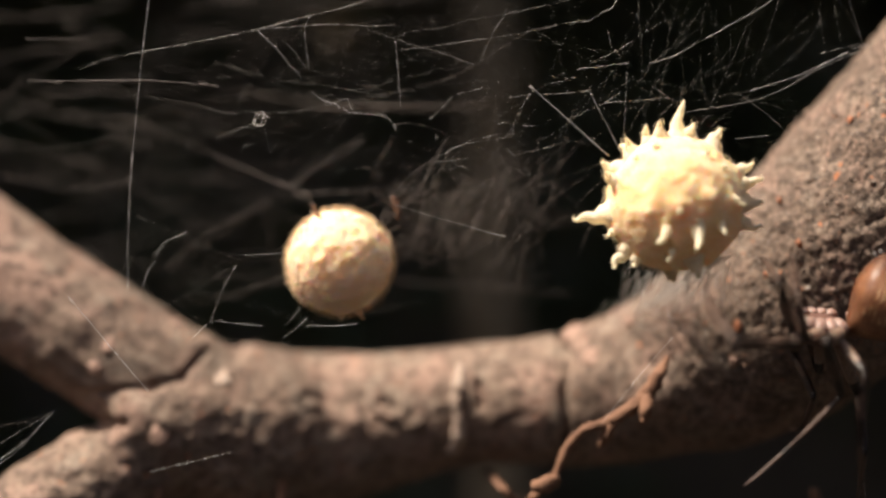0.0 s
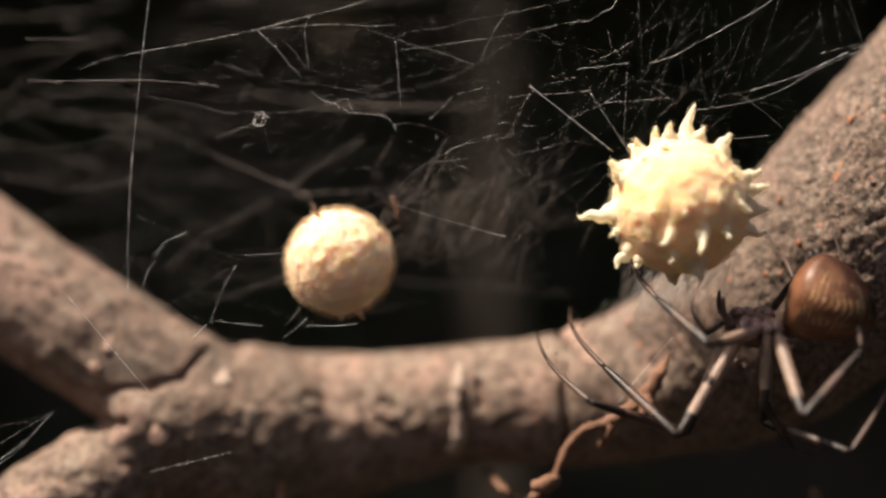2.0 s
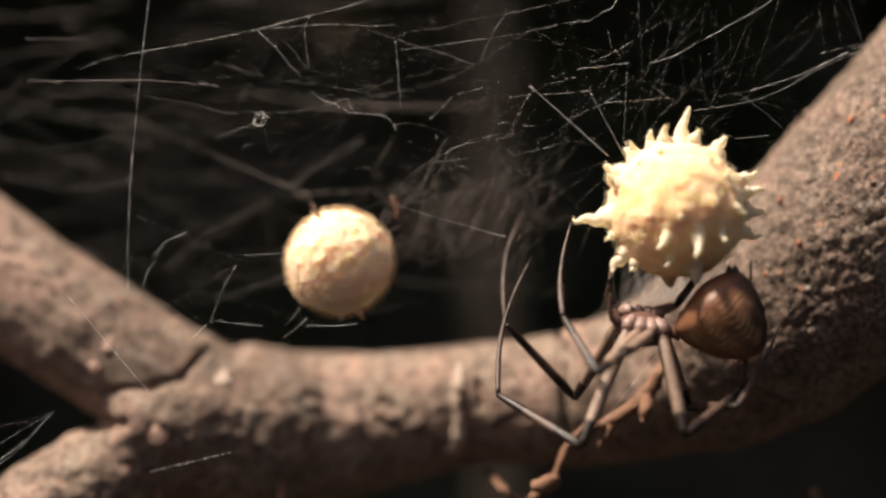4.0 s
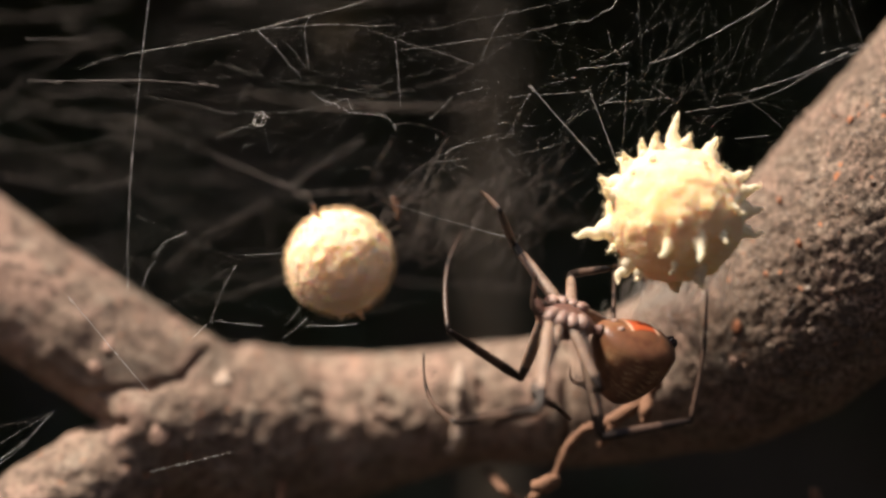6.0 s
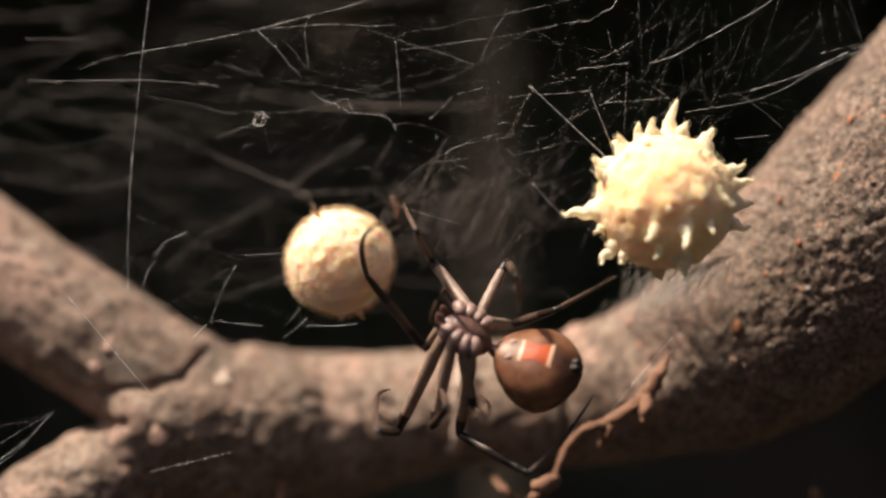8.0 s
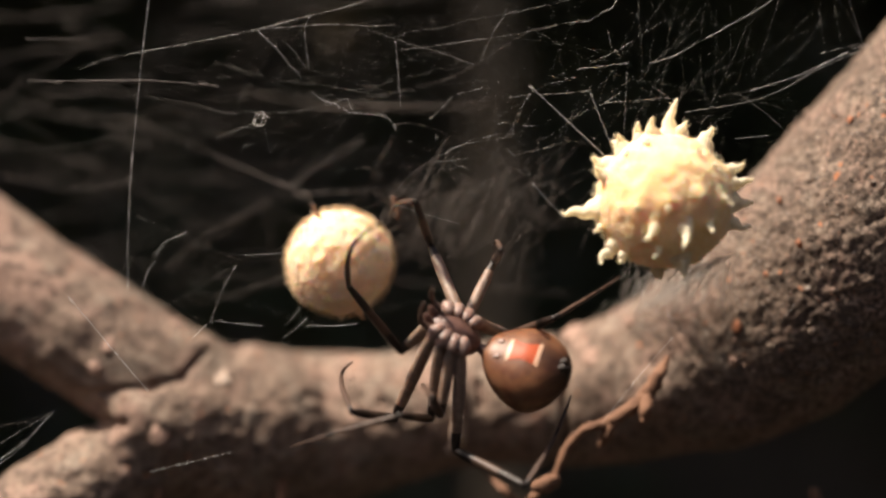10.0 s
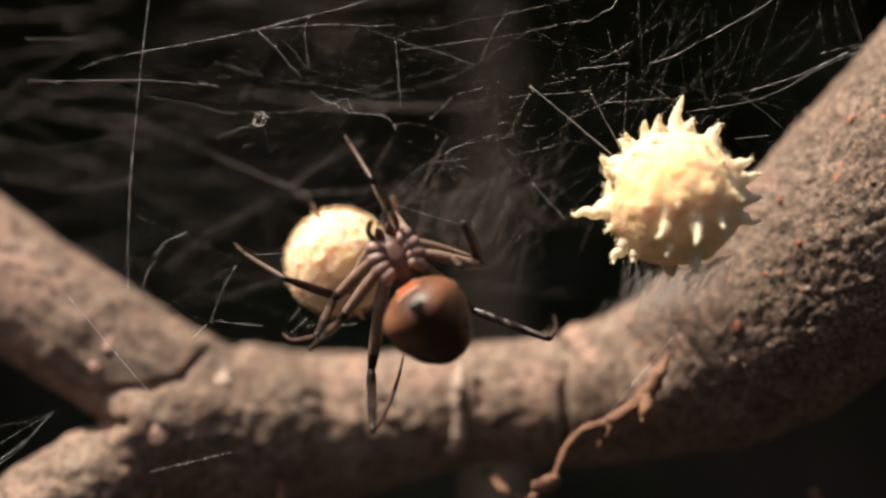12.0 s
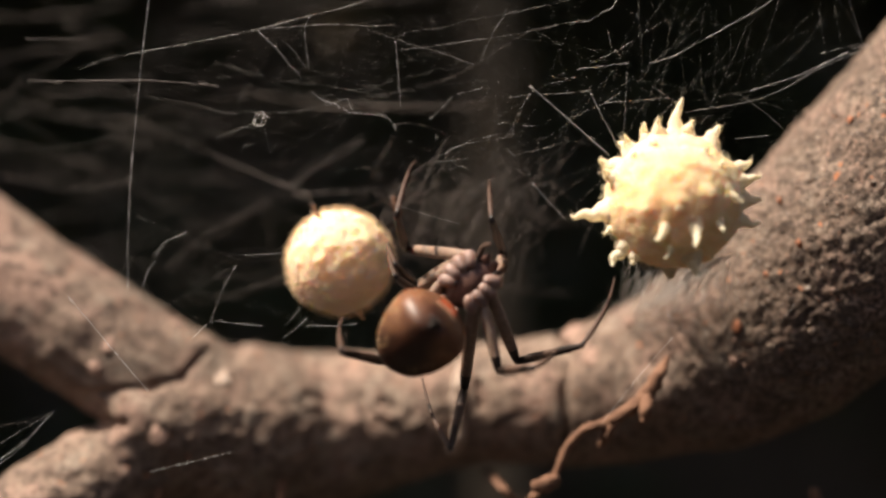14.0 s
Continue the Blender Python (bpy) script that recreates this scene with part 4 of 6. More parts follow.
def fine_web():
    """The uncounted fine threads of the tangle, densest above the spiky sac."""
    rnd = random.Random(11)
    pieces = []
    for i in range(90):
        if i % 5 < 3:
            x, z, y = rnd.gauss(17, 8), rnd.gauss(14.5, 3.6), rnd.uniform(-1, 6)
            a = rnd.gauss(0.45, 0.45) if i % 2 else rnd.gauss(1.5, 0.35)
            l = rnd.uniform(6, 22)
        elif i % 5 == 3:
            x, z, y = rnd.uniform(-12, 10), rnd.uniform(5, 19), rnd.uniform(0, 10)
            a, l = rnd.gauss(0.25, 0.4), rnd.uniform(5, 20)
        else:
            x, z, y = rnd.uniform(-34, -6), rnd.uniform(-6, 18), rnd.uniform(6, 18)
            a, l = rnd.gauss(0.2, 0.5), rnd.uniform(5, 18)
        d = Vector((math.cos(a), rnd.uniform(-0.15, 0.15), math.sin(a))) * l / 2
        c = Vector((x, y, z))
        m = c + Vector((0, 0, -0.01 * l + rnd.gauss(0, 0.012 * l)))
        w = rnd.uniform(0.0025, 0.005) + 0.0003 * max(y, 0)
        pieces.append(tube([(*(c - d), w), (*m, w), (*(c + d), w)], 6, 4))
    v, f = joined(pieces)
    ob = part("fine_threads", mesh_from("fine_threads", v, f, FAINT_SILK), WEB)
    tagged(ob, kind="stuff")


fine_web()


def silk_specks():
    """Dust and droplets caught on the threads."""
    rnd = random.Random(21)
    pieces = []
    for i in range(36):
        x, z, y = rnd.uniform(-20, 32), rnd.uniform(4, 20), rnd.gauss(1, 2.5)
        if i % 2:
            x, z = rnd.uniform(-6, 26), rnd.uniform(8, 19)
        r = rnd.uniform(0.012, 0.028)
        l = rnd.uniform(0.04, 0.22)
        pieces.append(tube([(x - l / 2, y, z, r * 0.4), (x, y, z + 0.04, r), (x + l / 2, y, z + 0.3 * l * rnd.uniform(-1, 1), r * 0.4)], 4, 5))
    v, f = joined(pieces)
    tagged(part("silk_specks", mesh_from("silk_specks", v, f, SILK), WEB), kind="stuff")


def silk_fuzz():
    """Loose combed silk between the spiky sac and the bark."""
    rnd = random.Random(4)
    pieces = []
    for i in range(420):
        x, z = rnd.gauss(20.5, 3.6), rnd.uniform(-8.0, 0.5)
        p, n = bark_at(x, z)
        if p is None:
            continue
        a = rnd.uniform(0, 6.283)
        l = rnd.uniform(0.6, 2.6)
        q = p + n * rnd.uniform(0.1, 1.2)
        d = Vector((math.cos(a), rnd.uniform(-0.3, 0.1), math.sin(a))) * l
        pieces.append(tube([(*q, 0.008), (*(q + d * 0.5 + n * 0.2), 0.008), (*(q + d), 0.006)], 4, 3))
    v, f = joined(pieces)
    tagged(part("silk_fuzz", mesh_from("silk_fuzz", v, f, SILK), WEB), kind="stuff")


def wisps():
    """Broken bright ends of thread about the worn sac."""
    rnd = random.Random(31)
    pieces = []
    for i in range(26):
        x, z = (rnd.gauss(-20, 3.4), rnd.gauss(-2.0, 2.0)) if i % 2 else (rnd.gauss(2, 6), rnd.gauss(10, 3))
        a, l = rnd.gauss(0.75, 0.35), rnd.uniform(0.5, 3.0)
        c, d = Vector((x, rnd.uniform(-2, 5), z)), Vector((math.cos(a), 0, math.sin(a))) * l / 2
        w = rnd.uniform(0.003, 0.006)
        pieces.append(tube([(*(c - d), w * 0.5), (*(c + Vector((0, 0, rnd.gauss(0, 0.1)))), w), (*(c + d), w * 0.5)], 4, 4))
    v, f = joined(pieces)
    tagged(part("silk_wisps", mesh_from("silk_wisps", v, f, FAINT_SILK), WEB), kind="stuff")


def sac_veil():
    """Loose threads from the underside of the spiky sac down to the bark."""
    rnd = random.Random(17)
    pieces = []
    for i in range(340):
        x = rnd.uniform(13.2, 23.2)
        top = Vector((x, rnd.uniform(-2, 4), -1.5 + 0.05 * (x - 18.4) ** 2))
        p, n = bark_at(x + rnd.gauss(0.4, 1.4), top.z - rnd.uniform(1.5, 5.5))
        if p is None:
            continue
        w = rnd.uniform(0.008, 0.024)
        m = (top + p) / 2 + Vector((rnd.gauss(0, 0.4), 0, rnd.gauss(0, 0.3)))
        pieces.append(tube([(*top, w), (*m, w), (*p, w)], 6, 3))
    v, f = joined(pieces)
    tagged(part("silk_veil", mesh_from("silk_veil", v, f, BRIGHT_SILK), WEB), kind="stuff")


sac_veil()
silk_specks()
silk_fuzz()
wisps()


def grey_tangle():
    """Matted old silk beside the worn sac."""
    rnd = random.Random(9)
    pieces = []
    for i in range(190):
        c = Vector((rnd.gauss(-1.5, 2.4), rnd.uniform(7, 15), rnd.gauss(2.6, 1.7)))
        if i % 2:
            c = Vector((rnd.gauss(4.5, 4.0), rnd.uniform(4, 15), rnd.gauss(3.6, 2.6)))
        a = rnd.gauss(0.7, 0.7)
        l = rnd.uniform(2.0, 9.0)
        d = Vector((math.cos(a), rnd.uniform(-0.4, 0.4), math.sin(a))) * l / 2
        m = c + Vector((rnd.gauss(0, 0.4), 0, rnd.gauss(0, 0.4)))
        pieces.append(tube([(*(c - d), 0.014), (*m, 0.022), (*(c + d), 0.014)], 5, 3))
    v, f = joined(pieces)
    tagged(part("matted_silk", mesh_from("matted_silk", v, f, OLD_SILK), WEB), kind="stuff")


grey_tangle()


def far_threads():
    """Old threads well behind the sacs, out of focus."""
    rnd = random.Random(23)
    pieces = []
    for i in range(62):
        c = Vector((rnd.uniform(-50, -8), rnd.uniform(22, 62), rnd.uniform(-4, 32)))
        a, l = rnd.gauss(0.05, 0.35), rnd.uniform(10, 40)
        d = Vector((math.cos(a), rnd.uniform(-0.2, 0.2), math.sin(a))) * l / 2
        m = c + Vector((0, 0, rnd.gauss(-0.5, 0.7)))
        w = rnd.uniform(0.02, 0.05)
        pieces.append(tube([(*(c - d), w), (*m, w), (*(c + d), w)], 6, 4))
    v, f = joined(pieces)
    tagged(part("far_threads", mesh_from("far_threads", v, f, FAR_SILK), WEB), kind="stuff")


far_threads()

# ================= the spider =================
def glossy(name, dark, light, scale, rough, clear=0.0):
    """Shiny shell; clear: how far light bleeds through it."""
    m = grainy(name, dark, light, scale, rough=rough, bump=0.25, depth=0.0001)
    b = m.node_tree.nodes["Principled BSDF"]
    b.inputs["Specular IOR Level"].default_value = 0.3
    b.inputs["Subsurface Weight"].default_value = clear
    b.inputs["Subsurface Radius"].default_value = (1.0, 0.65, 0.45)
    b.inputs["Subsurface Scale"].default_value = 0.0008
    return m


SHELL = glossy("brown_shell", (0.055, 0.026, 0.020), (0.150, 0.080, 0.062), 900, 0.38)
LEG_TAN = glossy("tan_leg", (0.105, 0.070, 0.052), (0.26, 0.180, 0.136), 700, 0.50, 0.6)
LEG_DARK = glossy("dark_leg_joint", (0.007, 0.0045, 0.0035), (0.020, 0.012, 0.009), 900, 0.40)
LEG_BROWN = glossy("brown_leg", (0.030, 0.017, 0.012), (0.082, 0.048, 0.034), 900, 0.46)
COXA = glossy("pale_leg_base", (0.130, 0.080, 0.066), (0.30, 0.202, 0.170), 700, 0.42, 0.5)
PALE_EDGE = glossy("pale_orange_bar", (0.34, 0.19, 0.115), (0.52, 0.34, 0.24), 1500, 0.3)
HOURGLASS = glossy("orange_red_mark", (0.22, 0.036, 0.012), (0.38, 0.080, 0.028), 1200, 0.35, 0.3)
for shell in (LEG_BROWN, LEG_TAN):
    shell.node_tree.nodes["Principled BSDF"].inputs["Specular IOR Level"].default_value = 0.34
HOURGLASS.node_tree.nodes["Principled BSDF"].inputs["Specular IOR Level"].default_value = 0.15


def tex_math(t, operation, a, b=0.0, c=0.0):
    n = t.nodes.new("ShaderNodeMath")
    n.operation = operation
    for sock, v in zip(n.inputs, (a, b, c)):
        if isinstance(v, (int, float)):
            sock.default_value = v
        else:
            t.links.new(v, sock)
    return n.outputs[0]


def tex_range(t, value, low, high):
    n = t.nodes.new("ShaderNodeMapRange")
    n.inputs["From Min"].default_value, n.inputs["From Max"].default_value = low, high
    t.links.new(value, n.inputs["Value"])
    return n.outputs["Result"]


def abdomen_skin():
    """Thin glossy skin: tan flanks, a dark wedge down the rear, pale slanting streaks over the flanks of the back."""
    m, t, b = material("abdomen_skin")
    co = t.nodes.new("ShaderNodeTexCoord")
    sep = t.nodes.new("ShaderNodeSeparateXYZ")
    t.links.new(co.outputs["Object"], sep.inputs["Vector"])
    along, across, high = sep.outputs["X"], tex_math(t, "ABSOLUTE", sep.outputs["Y"]), sep.outputs["Z"]
    cloud = tex_noise(t, 420, 5.0, 0.6)
    base = tex_mix(t, tex_ramp(t, cloud, [(0.35, (0, 0, 0)), (0.65, (1, 1, 1))]), (0.080, 0.030, 0.015), (0.205, 0.094, 0.047))
    # a dark wedge that widens from the spinnerets up the rear of the back
    edge = tex_math(t, "MULTIPLY_ADD", high, -0.36, tex_math(t, "ADD", across, tex_math(t, "MULTIPLY_ADD", cloud, 0.0016, -0.0020)))
    wedge = tex_math(t, "MULTIPLY", tex_range(t, edge, 0.0013, -0.0010), tex_range(t, along, 0.0025, 0.0041))
    base = tex_mix(t, tex_math(t, "MULTIPLY", wedge, 0.92), base, (0.016, 0.0052, 0.003))
    # fine pale lines that run together at the rear, broken here and there
    around = tex_math(t, "ARCTAN2", tex_math(t, "ADD", high, -0.0012), across)
    lines = tex_math(t, "SINE", tex_math(t, "MULTIPLY_ADD", around, 42.0, tex_math(t, "MULTIPLY", tex_noise(t, 360, 4.0), 24.0)))
    streak = tex_math(t, "MULTIPLY", tex_range(t, lines, 0.25, 0.95), tex_range(t, tex_noise(t, 900, 3.0), 0.42, 0.62))
    where = tex_math(t, "MULTIPLY", tex_range(t, high, -0.0002, 0.0010), tex_range(t, along, 0.0066, 0.0052))
    where = tex_math(t, "MULTIPLY", where, tex_range(t, across, 0.0009, 0.0017))
    t.links.new(tex_mix(t, tex_math(t, "MULTIPLY", tex_math(t, "MULTIPLY", streak, where), 0.8), base, (0.46, 0.31, 0.17)), b.inputs["Base Color"])
    b.inputs["Roughness"].default_value = 0.42
    b.inputs["Specular IOR Level"].default_value = 0.25
    b.inputs["Subsurface Weight"].default_value = 0.35
    b.inputs["Subsurface Radius"].default_value = (1.0, 0.45, 0.22)
    b.inputs["Subsurface Scale"].default_value = 0.0004
    tex_bump(t, b, tex_noise(t, 3500, 5.0), 0.2, 0.0001)
    return m


ABDOMEN = abdomen_skin()


def egg(name, length, width, height, mat, taper=0.0, rear=0.0, sub=4):
    """An egg along x, centred; taper narrows the front, rear the back."""
    bm = bmesh.new()
    bmesh.ops.create_icosphere(bm, subdivisions=sub, radius=1)
    for v in bm.verts:
        x, y, z = v.co
        k = (1 - taper * max(x, 0)) * (1 - rear * max(-x, 0))
        v.co = Vector((x * length / 2, y * k * width / 2, z * k * height / 2)) * MM
    me = bpy.data.meshes.new(name)
    bm.to_mesh(me)
    bm.free()
    me.materials.append(mat)
    me.shade_smooth()
    return me


def limb_mesh(name, length, r0, r1, bands, swell=0.0, n=20, sides=12, bow=0.0):
    """A leg joint along +x. bands: (end as a share of the length, slot) in order; slots: tan, dark, brown."""
    rows = [(length * s, 0, bow * math.sin(math.pi * s), r0 + (r1 - r0) * s + swell * math.sin(math.pi * s)) for s in np.linspace(0, 1, 7)]
    rows[0] = (*rows[0][:3], rows[0][3] * 0.75)
    rows[-1] = (*rows[-1][:3], rows[-1][3] * 0.8)
    v, f = tube(rows, n, sides)
    me = mesh_from(name, v, f, [LEG_TAN, LEG_DARK, LEG_BROWN])
    for i, p in enumerate(me.polygons):
        s = (i // sides + 0.5) / n
        p.material_index = next((slot for end, slot in bands if s <= end), bands[-1][1])
    return me


def hairs(length, r, n, seed):
    rnd = random.Random(seed)
    pieces = []
    for i in range(n):
        x, a = length * rnd.uniform(0.08, 0.95), rnd.uniform(0, 6.283)
        d = Vector((0.45, math.cos(a), math.sin(a)))
        p = Vector((x, math.cos(a) * r * 0.85, math.sin(a) * r * 0.85))
        q = p + d * rnd.uniform(0.2, 0.42)
        pieces.append(tube([(*p, 0.018), (*q, 0.006)], 2, 3))
    return pieces


# lengths of femur, tibia with patella, metatarsus with tarsus, for legs one to four
LEG_LENGTHS = [(10.0, 8.8, 12.5), (7.2, 6.6, 9.5), (5.4, 5.0, 8.0), (8.2, 7.4, 10.2)]
HIPS = [(1.35, 1.50, -0.45), (0.50, 1.80, -0.50), (-0.40, 1.80, -0.50), (-1.20, 1.55, -0.45)]


def spider():
    s = new("spider")
    tagged(s, "brown widow spider with banded legs and orange-red belly mark", "spider")
    part("prosoma", egg("prosoma", 4.7, 3.7, 2.6, SHELL, 0.25, 0.1), s)
    plate = part("sternum", egg("sternum", 2.8, 1.9, 0.8, SHELL, 0.0, 0.45), s)
    plate.location = Vector((-0.1, 0, -0.95)) * MM
    for side in (1, -1):
        jaw = part("chelicera", egg("chelicera", 1.5, 0.75, 0.8, SHELL, 0.3), s)
        jaw.matrix_basis = pose(2.15 * MM, side * 0.42 * MM, -0.55 * MM, 0, 50, 0)
        v, f = tube([(1.6, side * 0.9, -0.6, 0.24), (2.5, side * 1.15, -0.8, 0.22), (2.9, side * 1.05, -1.5, 0.21), (3.05, side * 0.85, -2.4, 0.17), (3.1, side * 0.8, -2.9, 0.07)], 22, 9)
        part("palp", mesh_from("palp", v, f, LEG_BROWN), s)
        for row, (x, y, z) in enumerate([(1.75, 0.25, 0.75), (1.95, 0.55, 0.5), (1.6, 0.7, 0.75), (1.85, 0.2, 0.45)]):
            eye = part("eye", egg("eye", 0.24, 0.24, 0.24, LEG_DARK, sub=2), s)
            eye.location = Vector((x, side * y, z)) * MM
    v, f = tube([(-1.8, 0, 0, 0.55), (-2.3, 0, 0, 0.4), (-2.9, 0, 0, 0.6)], 8, 12)
    part("pedicel", mesh_from("pedicel", v, f, SHELL), s)

    belly = part("abdomen", abdomen_mesh(), s, "brown rounded abdomen with pale slanting streaks")
    mark = part("hourglass", hourglass_mesh(), belly, "orange-red hourglass mark")
    mark.location = (0, 0, 0)
    for x, y in ((0.78, 0.09), (0.78, -0.09), (0.88, 0.0)):
        p = belly_skin(x, y, -math.sqrt(1 - x * x - y * y))
        v, f = tube([(p.x - 0.35, p.y * 0.9, p.z + 0.25, 0.40), (p.x, p.y, p.z - 0.12, 0.30), (p.x + 0.25, p.y, p.z - 0.42, 0.11)], 8, 9)
        part("spinneret", mesh_from("spinneret", v, f, LEG_DARK), belly)
    for side in (1, -1):
        p = belly_skin(-0.62, 0.22 * side, -math.sqrt(1 - 0.62 ** 2 - 0.22 ** 2))
        lung = part("book_lung", egg("book_lung", 0.7, 0.5, 0.22, COXA, sub=2), belly, "pale oval breathing plate")
        lung.matrix_basis = pose(p.x * MM, p.y * MM, p.z * MM, 0, 25, 0)
    legs = []
    for side in (1, -1):
        for k, (a, b, c) in enumerate(LEG_LENGTHS):
            thick = (0.58, 0.54, 0.50, 0.58)[k]
            hip = Vector((HIPS[k][0], HIPS[k][1] * side, HIPS[k][2]))
            v, f = tube([(hip.x * 0.7, hip.y * 0.42, -0.95, 0.30), (hip.x * 0.82, hip.y * 0.62, -1.0, 0.50), (hip.x, hip.y * 0.92, -0.75, 0.58), (hip.x * 1.1, hip.y * 1.1, hip.z, 0.44)], 10, 12)
            part("coxa", mesh_from("coxa", v, f, COXA), s)
            fem = part("femur", limb_mesh("femur", a, thick * 0.88, thick * 0.66, [(0.80, 0), (1, 1)], 0.07), s, "pale tan upper leg with a dark knee")
            tib = part("tibia", limb_mesh("tibia", b, thick * 0.70, thick * 0.48, [(0.30, 1), (0.66, 2), (1, 1)], 0.03, 24), s)
            met = part("metatarsus", limb_mesh("metatarsus", c, thick * 0.44, thick * 0.15, [(0.06, 1), (0.55, 2), (0.62, 1), (0.94, 2), (1, 1)], 0.0, 24, 10, bow=(1.1, 0.6, 0.5, 0.35)[k]), s)
            for ob, l, r, n in ((fem, a, thick * 0.75, 26), (tib, b, thick * 0.55, 22), (met, c, thick * 0.3, 30)):
                v, f = joined(hairs(l, r, n, k * 3 + n))
                tagged(part("leg_hairs", mesh_from("leg_hairs", v, f, LEG_BROWN), ob), kind="stuff")
            legs.append((fem, tib, met, hip, (a, b, c)))
    return s, belly, legs


def belly_skin(x, y, z):
    """Where a point of the unit ball comes to lie on the abdomen: front end at the origin, growing along +x; a high
    domed back up (+z), a flatter belly down, drawn out at the rear towards the spinnerets. Millimetres."""
    k = 1 - 0.10 * max(-x, 0) - 0.12 * max(x, 0) ** 2
    return Vector((3.5 * (x + 1) - 0.1 - 0.45 * max(x, 0) * z, 3.25 * y * k, (4.7 if z > 0 else 2.1) * z * k - 0.2 * x * (1 - x * x) + 0.8 * (1 - max(-x, 0) ** 2)))


def abdomen_mesh():
    bm = bmesh.new()
    bmesh.ops.create_icosphere(bm, subdivisions=5, radius=1)
    for v in bm.verts:
        p = belly_skin(*v.co)
        v.co = p * MM * (1 + 0.008 * noise.noise(p * 0.9))
    me = bpy.data.meshes.new("abdomen")
    bm.to_mesh(me)
    bm.free()
    me.materials.append(ABDOMEN)
    me.shade_smooth()
    return me


def hourglass_mesh():
    """A thin patch that lies on the belly, waisted in its middle, with paler bars at both ends."""
    verts, faces = [], []
    nx, ny = 18, 10
    for i in range(nx + 1):
        u = i / nx
        half = 0.22 + 0.10 * abs(2 * u - 1) ** 1.5
        for k in range(ny + 1):
            x, y = -0.40 + 0.70 * u, half * (2 * k / ny - 1)
            p = belly_skin(x, y, -math.sqrt(1 - x * x - y * y))
            verts.append((p.x, p.y, p.z - 0.05))
    for i in range(nx):
        for k in range(ny):
            a = i * (ny + 1) + k
            faces.append((a, a + ny + 1, a + ny + 2, a + 1))
    me = mesh_from("hourglass", verts, faces, [HOURGLASS, PALE_EDGE])
    for i, p in enumerate(me.polygons):
        p.material_index = 1 if i // ny in (0, 1, nx - 2, nx - 1) else 0
    return me


SPIDER, BELLY, LEGS_EIGHT = spider()
STANCES = []


def stance(t, centre, ahead, belly_way, rear, under, *joints):
    """How the spider is placed at t seconds: middle of its front body, heading, the way its belly faces, the way its abdomen
    points and its underside faces, and for each leg the places of knee, ankle and tip (left legs one to four, then right). Millimetres."""
    STANCES.append((t, np.array([*centre, *ahead, *belly_way, *rear, *under, *(c for leg in joints for p in leg for c in p)], float)))


def between(t):
    """The stance at t, eased through its neighbours."""
    ts = [s[0] for s in STANCES]
    i = max(0, min(len(ts) - 2, next((k for k in range(len(ts) - 1) if t <= ts[k + 1]), len(ts) - 2)))

    def slope(k):
        if k <= 0 or k >= len(ts) - 1:
            return 0 * STANCES[0][1]
        a = (STANCES[k][1] - STANCES[k - 1][1]) / (ts[k] - ts[k - 1])
        b = (STANCES[k + 1][1] - STANCES[k][1]) / (ts[k + 1] - ts[k])
        return np.where(a * b > 0, np.where(np.abs(a) < np.abs(b), a, b), 0)
    h = ts[i + 1] - ts[i]
    u = min(max((t - ts[i]) / h, 0), 1)
    p, q, m, n = STANCES[i][1], STANCES[i + 1][1], slope(i) * h, slope(i + 1) * h
    return p * (2 * u ** 3 - 3 * u * u + 1) + m * (u ** 3 - 2 * u * u + u) + q * (3 * u * u - 2 * u ** 3) + n * (u ** 3 - u * u)


def frame_of(ahead, up, place):
    """A pose whose x runs ahead and whose z is as near up as can be."""
    x = Vector(ahead).normalized()
    z = Vector(up)
    z = (z - x * z.dot(x)).normalized()
    y = z.cross(x)
    m = Matrix((x, y, z)).transposed().to_4x4()
    m.translation = Vector(place) * MM
    return m


def spider_rows():
    """Rows for the body, the abdomen and every leg joint; each joint starts where the one before it ends."""
    body, belly = [], []
    legs = [([], [], []) for _ in range(8)]
    for step in range(0, 141):
        t = step / 10
        d = between(t)
        m = frame_of(d[3:6], -Vector(d[6:9]), d[0:3])
        inv = m.inverted()
        body.append((t, m))
        local = inv.to_3x3() @ Vector(d[9:12])
        belly.append((t, frame_of(local, inv.to_3x3() @ -Vector(d[12:15]), (-2.8, 0, 0.1))))
        for k, (fem, tib, met, hip, lengths) in enumerate(LEGS_EIGHT):
            at = hip
            for j in range(3):
                goal = inv @ (Vector(d[15 + k * 9 + j * 3:18 + k * 9 + j * 3]) * MM) / MM
                way = (goal - at).normalized()
                up = Vector((0.13, 0.05, 0.98)) if abs(way.z) < 0.97 else Vector((1, 0, 0.1))
                if j == 2:
                    up = last + 0.1 * up
                legs[k][j].append((t, frame_of(way, up, at)))
                last = way
                at = at + way * lengths[j]
    return body, belly, legs


# two stay threads that hold the spiky sac and swing with it
STAY_LONG_FOOT, STAY_LONG_GRIP = (6.93, 0, 13), (-5.5, -0.5, 4.0)
STAY_SHORT_FOOT, STAY_SHORT_GRIP = (11.74, 0, 12.42), (-4.25, -0.3, 4.1)


def stay_thread(start, grip, width):
    far = (Vector((18.4, 0, 3.555)) + Vector(grip) - Vector(start)).length
    v, f = tube([(0, 0, 0, width / 2), (far * 0.5, 0, -0.03, width / 2), (far + 0.3, 0, 0, width / 2)], 16, 5)
    ob = new("stay_thread", mesh_from("stay_thread", v, f, SILK))
    return tagged(ob, "taut white silk thread holding the spiky egg sac", "silk thread", "stay threads")


STAY_LONG = stay_thread(STAY_LONG_FOOT, STAY_LONG_GRIP, 0.06)
